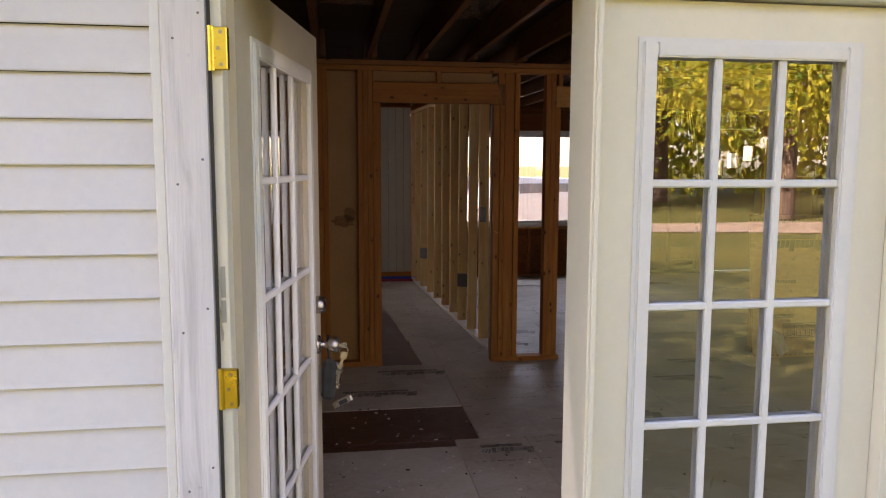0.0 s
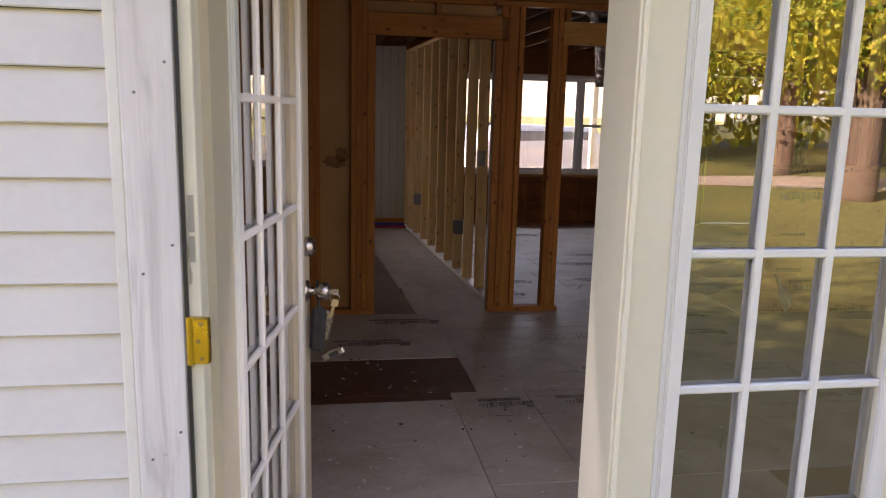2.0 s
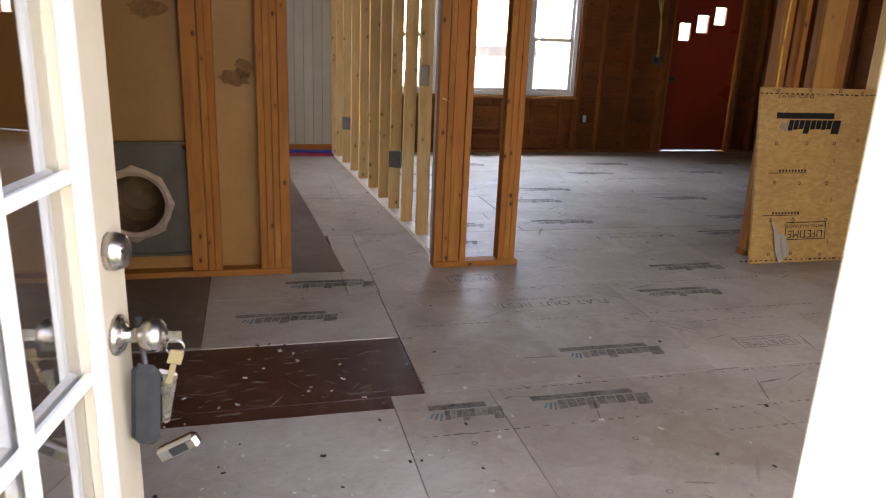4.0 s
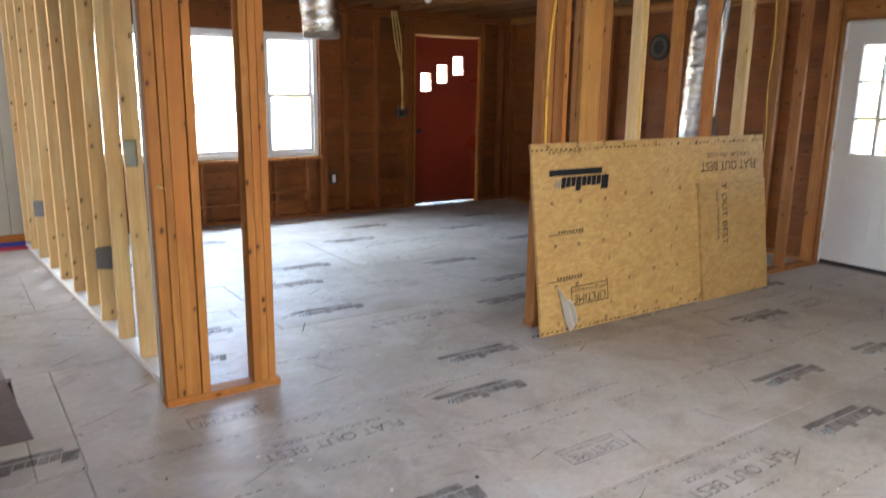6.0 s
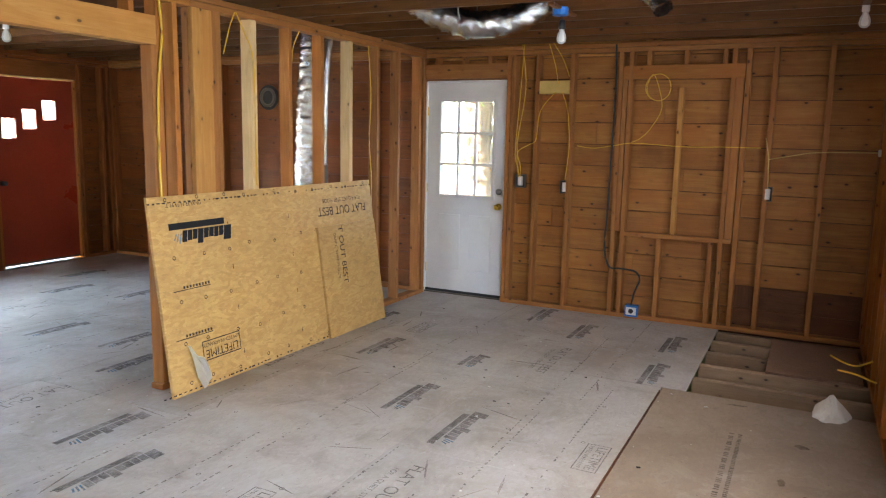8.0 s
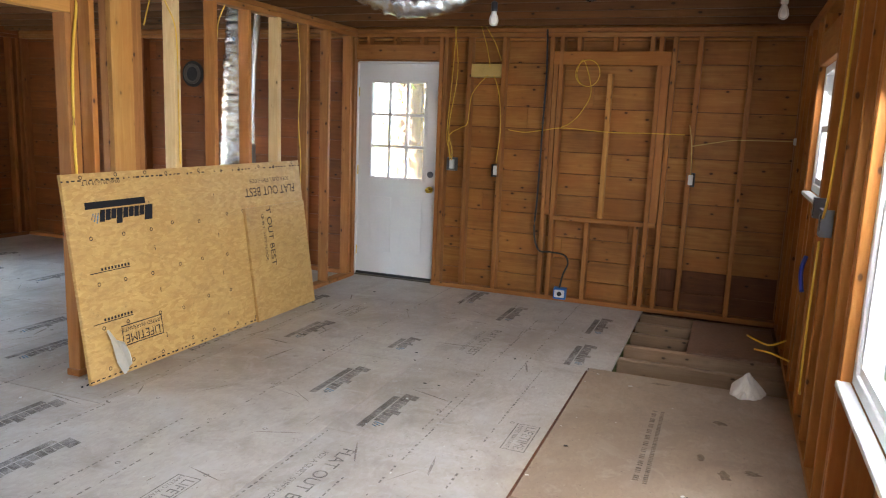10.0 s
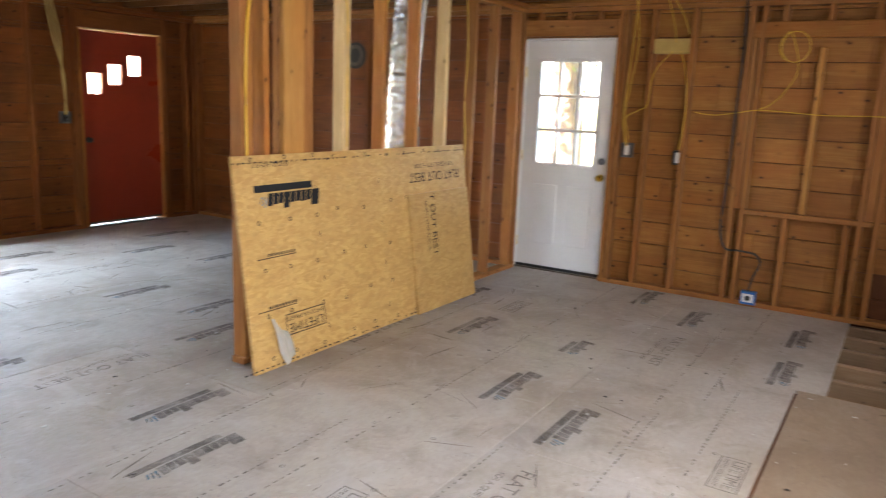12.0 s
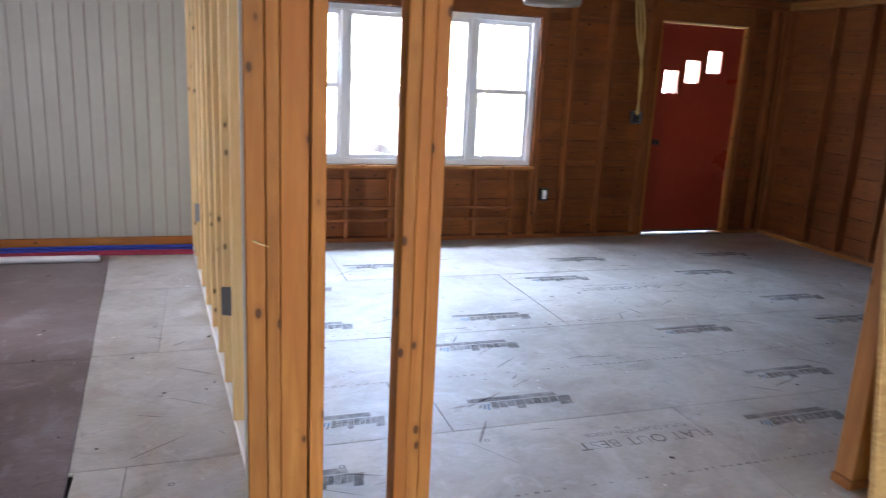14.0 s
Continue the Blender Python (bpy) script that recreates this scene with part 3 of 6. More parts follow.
studs_x(partition, P0, P1, (0.45, 0.489), 0.038, 2.3, M_OLD)
studs_x(partition, P0, P1, (0.752, 0.791, 0.83), 0.038, 2.3, M_OLD)
studs_x(partition, P0 - 0.006, P1, (0.869,), 0.038, 2.06, M_OLD, "trimmer_stud", 0.058)
lumber(partition, "header", 0.869, 1.845, P0 - 0.012, P1 - 0.03, 2.062, 2.214, M_OLD)
studs_x(partition, P0, P1, (1.36,), 2.214, 2.3, M_OLD, "cripple_stud")
lumber(partition, "trimmer_stud", 1.81, 1.861, P0 + 0.002, P1, 0.038, 2.055, M_OLD)
lumber(partition, "trimmer_stud", 1.863, 1.899, P0 - 0.002, P1, 0.038, 2.055, M_OLD)
lumber(partition, "stud", 1.847, 1.899, P0 + 0.0, P0 + 0.038, 2.216, 2.3, M_OLD)
studs_x(partition, P0 + 0.001, P1, (1.901,), 0.038, 2.3, M_OLD, w=0.074)
studs_x(partition, P0 + 0.008, P1, (1.983,), 0.038, 2.3, M_OLD, w=0.04)
studs_x(partition, P0, P1, (2.236, 2.275), 0.038, 2.3, M_OLD)
studs_x(partition, P0, P1, (2.314,), 0.038, 2.045, M_OLD, "trimmer_stud", 0.04)
lumber(partition, "header", 2.315, 4.135, P0 - 0.002, P1, 2.047, 2.207, M_MID)
studs_x(partition, P0, P1, (2.33, 2.74, 3.15, 3.55, 3.95), 2.207, 2.3, M_OLD, "cripple_stud")
studs_x(partition, P0, P1, (4.095,), 0.038, 2.045, M_GREY, "trimmer_stud", 0.04)
studs_x(partition, P0, P1, (4.137,), 0.038, 2.3, M_OLD, "king_stud", 0.04)
studs_x(partition, P0, P1, (4.262,), 0.038, 2.3, M_OLD)
lumber(partition, "post_board", 4.41, 4.575, P0 - 0.003, P0 + 0.035, 0.038, 2.3, M_MID)
studs_x(partition, P0 + 0.036, P1, (4.41, 4.5), 0.038, 2.3, M_GREY)
studs_x(partition, P0, P1, (4.577, 4.617), 0.038, 2.3, M_GREY)
studs_x(partition, P0 + 0.0, P1, (4.93,), 0.038, 2.3, M_NEW, w=0.06)
studs_x(partition, P0, P1, (5.33, 5.72), 0.038, 2.3, M_OLD)
studs_x(partition, P0, P1, (6.1,), 0.038, 2.3, M_NEW, w=0.05)
studs_x(partition, P0, P1, (6.53, 6.89, 7.3, 7.38), 0.038, 2.3, M_GREY)
bm = bmesh.new()
for e in ((WEST, -0.19, 0.0, 2.3), (0.355, 0.87, 0.0, 2.3), (-0.19, 0.355, 0.0, 0.14), (-0.19, 0.355, 0.785, 2.3)):
    add_box(bm, e[0], e[1], P1 + 0.002, P1 + 0.01, e[2], e[3])
part("backing_panel", bm, M_TAN, partition, "tan hardboard back of panelling with water stain")
rnd = random.Random(31)
for cx, cz, rx, rz in ((0.64, 1.15, 0.1, 0.05), (0.69, 1.2, 0.05, 0.06), (0.2, 1.5, 0.12, 0.05)):
    bm = bmesh.new()
    bm.faces.new([bm.verts.new((cx + rx * rnd.uniform(0.7, 1.1) * math.cos(k * 0.3491), P1 + 0.0005, cz + rz * rnd.uniform(0.7, 1.15) * math.sin(k * 0.3491))) for k in range(18)])
    part("water_stain", bm, M_STAIN, partition, "brown water stain")
part("backing_panel", box(0.872, 1.81, P1 - 0.028, P1 - 0.02, 2.216, 2.3), M_TAN, partition, "tan hardboard above the doorway")

# hall stud wall, a little out of square with the house
H = pose(1.8675, 6.121, 0, 0, 0, 3.43)
hall_wall.matrix_basis = H
lumber(hall_wall, "bottom_plate", 0.0, 0.087, 0.004, 4.25, 0.0, 0.036, M_WHITE)
lumber(hall_wall, "top_plate", 0.0, 0.087, 0.004, 4.25, 2.26, 2.298, M_NEW)
for y in (6.27, 6.677, 7.065, 7.476, 7.87, 8.285, 8.71, 9.13, 9.58, 9.98, 10.32):
    lumber(hall_wall, "stud", 0.0, 0.087, y - 6.121, y - 6.083, 0.036, 2.26, M_NEW, jitter=0.3)
part("edge_strip", box(1.8045, 1.8095, P1 - 0.03, P1 + 0.004, 0.04, 2.055), M_PANEL, partition, "thin grey metal edge beside the doorway post")
part("splinter", tube([(1.83, P0 - 0.002, 1.062), (1.845, P0 - 0.012, 1.056), (1.87, P0 - 0.004, 1.045)], lambda u: 0.001 + 0.004 * (1 - u), 5), M_NEW, partition, "pale splinter lifting off the post")
# end of the hall: grooved panelling over a brown base
hall_end = thing("wall_hall_end", "grey-green vertical grooved panelling at the hall's end", "wall", kind="structure")
for i in range(14):
    x = 0.16 + i * 0.105
    part("panel_strip", box(x, x + 0.101, 10.43, 10.445, 0.1, 2.35, 0.002), M_PANEL, hall_end)
lumber(hall_end, "baseboard", 0.15, 1.66, 10.415, 10.445, 0.035, 0.1, M_OLD)
lumber(hall_end, "side_trim", 1.625, 1.70, 10.4, 10.45, 0.9, 2.3, M_RED)
lumber(hall_end, "side_trim", 1.63, 1.70, 10.4, 10.45, 0.035, 0.9, M_OLD)

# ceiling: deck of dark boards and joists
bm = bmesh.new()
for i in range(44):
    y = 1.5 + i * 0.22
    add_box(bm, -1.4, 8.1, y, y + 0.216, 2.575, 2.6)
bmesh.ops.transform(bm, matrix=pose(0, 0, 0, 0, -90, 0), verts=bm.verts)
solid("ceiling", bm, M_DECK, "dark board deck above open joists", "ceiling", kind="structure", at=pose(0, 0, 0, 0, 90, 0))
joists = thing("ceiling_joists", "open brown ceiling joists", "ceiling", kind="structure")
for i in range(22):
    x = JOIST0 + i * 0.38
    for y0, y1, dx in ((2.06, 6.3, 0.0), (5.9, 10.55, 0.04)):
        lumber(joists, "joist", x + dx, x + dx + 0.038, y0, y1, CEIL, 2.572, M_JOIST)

# roof
roof = thing("roof", "dark shingled gable roof with overhanging eaves", "roof", kind="structure")
for s in (-1, 1):
    bm = box(-1.5, 8.2, 0, 5.15, 0, 0.1)
    part("roof_slope", bm, M_ROOF, roof, at=Matrix.Translation((0, 6.31, 4.15)) @ pose(0, 0, 0, -18, 0, 0 if s > 0 else 180) if s > 0 else Matrix.Translation((6.7, 6.31, 4.15)) @ pose(0, 0, 0, 0, 0, 180) @ pose(0, 0, 0, -18, 0, 0))
# Unseen slabs and posts, added to keep sun out of front and hall windows.
part("porch_roof", box(-3.6, 7.9, 10.7, 13.0, 2.42, 2.52, 0.01), M_ROOF, roof)
part("porch_roof", box(-3.6, -0.95, 6.6, 10.69, 2.42, 2.52, 0.01), M_ROOF, roof)
for x in (-3.5, -1.1, 1.7, 5.1, 7.7):
    part("porch_post", box(x, x + 0.1, 12.85, 12.95, -0.3, 2.42, 0.01), M_WHITE, roof)
for x in (-1.0, 7.6):
    bm = bmesh.new()
    v = [bm.verts.new(p) for p in ((x, 2.0, 2.6), (x, 10.65, 2.6), (x, 6.31, 4.05))]
    w = [bm.verts.new(p.co + Vector((0.08, 0, 0))) for p in v]
    bm.faces.new(v[::-1]), bm.faces.new(w)
    for i in range(3):
        bm.faces.new((v[i], v[(i + 1) % 3], w[(i + 1) % 3], w[i]))
    part("gable", bm, M_SIDING, roof)

# floor: sheets laid in rows with open seams
floor = thing("floor", "worn grey strand-board subfloor sheets with printed marks", "floor", kind="structure")
SHEET = {}


def sheet(x0, x1, y0, y1, mat, top=0.0, name="sheet"):
    key = (round(x1 - x0, 3), round(y1 - y0, 3), mat.name)
    if key not in SHEET:
        SHEET[key] = mesh_of(box(0.0015, x1 - x0 - 0.0015, 0.0015, y1 - y0 - 0.0015, -0.02, 0, 0.0015), mat)
    ob = new(name, SHEET[key])
    ob.parent = floor
    ob.location = (x0, y0, top + random.uniform(-0.0008, 0.0008))
    return ob


ROWS_Y = [(4.40, 5.62, 2.79), (5.62, 6.84, 1.4), (6.84, 8.03, 2.72), (8.03, 9.25, 3.9), (9.25, 10.55, 2.7)]
for y0, y1, j in ROWS_Y:
    x = j - 2.44 * 3
    while x < 7.55:
        a, b = max(x, WEST - 0.1), min(x + 2.44, 7.55)
        if b - a > 0.05:
            if y0 == 4.40 and a < 1.39:
                sheet(max(a, 1.39), b, y0, y1, M_FLOOR) if b > 1.4 else None
            elif y1 > 6.1 and a < 1.22 and b > 1.22:
                sheet(0.9 if y0 > 6 else 1.22, b, y0, y1, M_FLOOR)
            elif b > 1.22:
                sheet(a, b, y0, y1, M_FLOOR)
        x += 2.44
sheet(0.46, 1.39, 4.992, 5.62, M_FLOOR)
sheet(0.46, 1.22, 5.62, 6.03, M_FLOOR)
sheet(WEST - 0.1, 0.46, 5.0, 6.03, M_GREYFLOOR, 0.004)
sheet(WEST - 0.1, 1.39, 4.40, 4.992, M_DARKFLOOR, -0.004)
sheet(WEST - 0.1, 1.24, 4.30, 4.40, M_DARKFLOOR, -0.004)
for ya, yb in ((6.03, 8.0), (8.003, 10.55)):
    bm = bmesh.new()
    xa, xb = (1.25 - 0.06 * (y - 6.0) for y in (ya, yb))
    lo = [bm.verts.new((x, y, -0.018)) for x, y in ((WEST - 0.1, ya), (xa, ya), (xb, yb), (WEST - 0.1, yb))]
    hi = [bm.verts.new((v.co.x, v.co.y, 0.004)) for v in lo]
    bm.faces.new(hi), bm.faces.new(lo[::-1])
    for k in range(4):
        bm.faces.new((lo[k], lo[(k + 1) % 4], hi[(k + 1) % 4], hi[k]))
    part("sheet", bm, M_HALLFLOOR, floor, "dark stained hall plywood")
sheet(1.24, 1.66, 3.36, 4.40, M_FLOOR)
sheet(1.66, 4.10, 3.36, 4.40, M_FLOOR)
sheet(4.10, 5.69, 3.36, 4.40, M_FLOOR)
sheet(5.69, 7.55, 3.215, 4.40, M_FLOOR)
sheet(WEST - 0.1, 1.24, 3.1, 4.30, M_FLOOR)
sheet(WEST - 0.1, 1.24, 2.0, 3.1, M_FLOOR)
sheet(1.24, 2.5, 2.1, 3.36, M_FLOOR)
sheet(2.5, 3.84, 2.1, 3.36, M_RAWFLOOR)
sheet(3.84, 5.69, 2.1, 3.355, M_RAWFLOOR)
part("subfloor_gap", box(WEST - 0.1, 5.68, 2.07, 10.56, -0.06, -0.025), M_DARK, floor)
part("subfloor_gap", box(5.68, 7.55, 3.23, 10.56, -0.06, -0.025), M_DARK, floor)
# open bay in the floor: joists, loose plywood
for x in (5.73, 6.08, 6.42, 6.78, 7.12, 7.45):
    lumber(floor, "floor_joist", x, x + 0.05, 2.06, 3.23, -0.235, -0.028, M_BAY, 0.008)
lumber(floor, "floor_blocking", 5.70, 5.728, 2.06, 3.23, -0.235, -0.045, M_BAY)
part("seam_strip", box(3.5, 5.62, 3.356, 3.364, -0.02, 0.003), M_STAINED, floor)

# ---- outside ----
ground = solid("ground", box(-400, 400, -400, 400, -0.6, -0.25), M_GRASS, "autumn lawn around the house", "ground", kind="structure")
bm = bmesh.new()
left, right = [], []
for i in range(41):
    x = -60 + 3 * i
    y, w = -15.6 - 0.006 * (x - 8) ** 2 - 0.8 * math.sin(x * 0.21), 1.7 + 0.4 * math.sin(x * 0.5)
    left.append(bm.verts.new((x, y + w, -0.235)))
    right.append(bm.verts.new((x, y - w, -0.235)))
for i in range(40):
    bm.faces.new((right[i], right[i + 1], left[i + 1], left[i]))
solid("road", bm, M_DIRT, "pale dirt track curving across the lawn", "road", kind="structure")
solid("road", box(-60, 60, 12.5, 22, -0.3, -0.236), M_DIRT, "pale gravel drive before the house", "road", kind="structure")


def tree(x, y, height, spread, leaf, seed, count=11000):
    rnd = random.Random(seed)
    t = thing("tree", "leafy autumn tree with yellowing crown on the lawn", "tree", "trees round the house", at=pose(x, y, -0.27))
    top = Vector((rnd.uniform(-0.4, 0.4), rnd.uniform(-0.4, 0.4), height * 0.8))
    r0 = height * 0.042
    part("trunk", tube([(0, 0, -0.1), (0.05, 0.03, height * 0.3), top * 0.75, top], lambda u: r0 * (1.15 - u) + 0.02, 9), M_BARK, t, smooth=True)
    tips = [top]
    for i in range(11):
        a, z = i * 2.4 + rnd.uniform(-0.4, 0.4), height * rnd.uniform(0.24, 0.72)
        reach = spread * rnd.uniform(0.55, 1.0)
        base = Vector((0.05, 0.03, z))
        end = Vector((math.cos(a) * reach, math.sin(a) * reach, z + height * rnd.uniform(0.1, 0.3)))
        part("limb", tube([base, base.lerp(end, 0.5) + Vector((0, 0, 0.2)), end], lambda u: r0 * 0.36 * (1.1 - u) + 0.008, 6), M_BARK, t, smooth=True)
        tips += [end, base.lerp(end, 0.65)]
    verts, faces = [], []
    for k in range(count):
        c = rnd.choice(tips)
        d = Vector((rnd.gauss(0, 1), rnd.gauss(0, 1), rnd.gauss(0, 0.75))) * spread * 0.21
        p, s = c + d, rnd.uniform(0.055, 0.13)
        q = Euler((rnd.uniform(0, 6.3), rnd.uniform(0, 6.3), rnd.uniform(0, 6.3))).to_matrix()
        n0 = len(verts)
        for u, v in ((-1, 0), (0, -0.55), (1, 0), (0, 0.55)):
            verts.append(p + q @ Vector((u * s, v * s, 0.15 * s * abs(u))))
        faces.append((n0, n0 + 1, n0 + 2, n0 + 3))
    me = bpy.data.meshes.new("crown")
    me.from_pydata(verts, [], faces)
    me.materials.append(leaf)
    tagged(part("crown", me, leaf, t), kind="stuff")
    return t


# Trees at (-10, 9.5), (-11, 4.5) are unseen, added to shade the lawn.
for i, (x, y, h, s, lf) in enumerate(((3, -22, 9, 4.2, M_LEAFG), (9.5, -24, 10, 4.6, M_LEAFG), (-3.5, -25, 10, 4.5, M_LEAFG), (15.5, -19, 8.5, 4.0, M_LEAFG), (12.6, -11.6, 9, 2.5, M_LEAFG),
                                     (22, -23, 11, 5, M_LEAFO), (-10, 9.5, 12, 5.4, M_LEAFG), (-11, 4.5, 12, 5.4, M_LEAFG), (16, -30, 12, 5.5, M_LEAFG), (2, -32, 12, 5.5, M_LEAFG), (28, -32, 12, 5.5, M_LEAFO),
                                     (14.5, 8.6, 8, 4.2, M_LEAFG), (16.5, 12.5, 9, 4.6, M_LEAFG), (18, 5, 9, 4.4, M_LEAFG), (27, 5, 11, 5.2, M_LEAFG))):
    tree(x, y, h, s, lf, 40 + i)


# woods beyond the lawn
rnd = random.Random(77)
verts, faces = [], []
for k in range(34000):
    far = rnd.random()
    x, y = rnd.uniform(-45, 75), -36 - 9 * far
    z = -0.3 + (10.0 + 4.0 * far + 3.0 * noise.noise(Vector((x * 0.16, far * 3, 0)))) * rnd.random() ** 0.75
    s = rnd.uniform(0.2, 0.5)
    q = Euler((rnd.uniform(0, 6.3), rnd.uniform(0, 6.3), rnd.uniform(0, 6.3))).to_matrix()
    n0 = len(verts)
    for u, v in ((-1, 0), (0, -0.6), (1, 0), (0, 0.6)):
        verts.append(Vector((x, y, z)) + q @ Vector((u * s, v * s, 0)))
    faces.append((n0, n0 + 1, n0 + 2, n0 + 3))
me = bpy.data.meshes.new("woods")
me.from_pydata(verts, [], faces)
me.materials.append(M_LEAFG)
tagged(new("woods", me), "edge of yellowing autumn woods beyond the lawn", "woods", kind="stuff")


def car(x, y, rz):
    c = thing("car", "white parked car on the gravel drive", "car", at=pose(x, y, -0.236, 0, 0, rz))
    side = ((-2.2, 0.35), (2.25, 0.35), (2.3, 0.75), (2.1, 0.95), (1.0, 1.05), (0.45, 1.5), (-1.3, 1.55), (-2.0, 1.08), (-2.25, 0.95))
    bm = bmesh.new()
    a = [bm.verts.new((p, -0.88 + (0.14 if z > 1.1 else 0), z)) for p, z in side]
    b = [bm.verts.new((p, 0.88 - (0.14 if z > 1.1 else 0), z)) for p, z in side]
    bm.faces.new(a), bm.faces.new(b[::-1])
    for i in range(len(side)):
        j = (i + 1) % len(side)
        bm.faces.new((a[j], a[i], b[i], b[j]))
    bmesh.ops.bevel(bm, geom=bm.edges[:], offset=0.05, segments=2, affect="EDGES")
    part("body", bm, M_CARPAINT, c, smooth=False)
    for s in (-1, 1):
        bm = box(-1.25, 0.4, s * 0.8 - 0.02, s * 0.8 + 0.02, 1.1, 1.42, 0.01)
        part("side_window", bm, M_CARGLASS, c)
        for w in (-1.4, 1.45):
            wheel = part("wheel", lathe([(0.02, -0.11), (0.3, -0.11), (0.34, -0.07), (0.34, 0.07), (0.3, 0.11), (0.02, 0.11)]), M_TYRE, c, smooth=True, at=pose(w, s * 0.8, 0.34, 90, 0, 0))
            part("rim", lathe([(0.02, -0.12), (0.2, -0.12), (0.22, -0.08), (0.22, 0.08), (0.2, 0.12), (0.02, 0.12)]), M_NICKEL, wheel, smooth=True)
        part("headlight", box(2.2, 2.33, s * 0.6 - 0.15, s * 0.6 + 0.15, 0.68, 0.8, 0.02), M_BULB, c)
    bm = box(-0.02, 0.02, -0.66, 0.66, -0.26, 0.26, 0.01)
    part("windscreen", bm, M_CARGLASS, c, at=pose(0.76, 0, 1.27, 0, -51, 0))
    return c


car(5.6, 16.2, 4)
car(2.6, 18.6, 175)

# ---- siding and door surround outside ----
LAP = {}


def lap(x0, x1, z):
    """One course of siding, leaning out at its lower edge."""
    key = round(x1 - x0, 3)
    if key not in LAP:
        bm = bmesh.new()
        prof = [(0.0, 0.098), (-0.004, 0.098), (-0.016, 0.012), (-0.018, 0.003), (-0.016, 0.0), (0.0, 0.003)]
        a = [bm.verts.new((0, p, q)) for p, q in prof]
        b = [bm.verts.new((x1 - x0, p, q)) for p, q in prof]
        bm.faces.new(a[::-1]), bm.faces.new(b)
        for i in range(len(prof)):
            j = (i + 1) % len(prof)
            bm.faces.new((a[i], a[j], b[j], b[i]))
        LAP[key] = mesh_of(bm, M_SIDING)
    ob = new("siding_lap", LAP[key])
    ob.parent = wall_south
    ob.location = (x0, 2.028, z)


for i in range(28):
    z = -0.2755 + 0.0985 * i
    if z < 2.09:
        lap(-1.0, 0.178, z)
    for p, q in spans(2.13 if z < 2.09 else -1.0, 7.68, [(h[0] - 0.05, h[1] + 0.05) for h in S_HOLES[1:] if h[2] - 0.05 < z + 0.09 and h[3] + 0.05 > z]):
        lap(p, q, z)
part("corner_channel", box(0.176, 0.199, 2.0, 2.03, -0.2, 2.1, 0.003), M_WHITE, wall_south)
lumber(wall_south, "door_casing", 0.199, 0.296, 1.992, 2.03, -0.2, 2.12, M_TRIMWOOD, 0.004)
lumber(wall_south, "door_casing", 2.02, 2.12, 1.992, 2.03, -0.2, 2.12, M_TRIMWOOD, 0.004)
lumber(wall_south, "head_casing", 0.299, 2.017, 1.992, 2.03, 2.035, 2.12, M_TRIMWOOD, 0.004)
for z in (0.05, 0.45, 0.85, 1.22, 1.55, 1.86):
    for x in (0.225, 0.279):
        part("nail_head", lathe([(0.003, 0), (0.003, 0.0015)], 8), M_GREYPL, wall_south, at=pose(x, 1.992, z + (x - 0.22), 90, 0, 0))


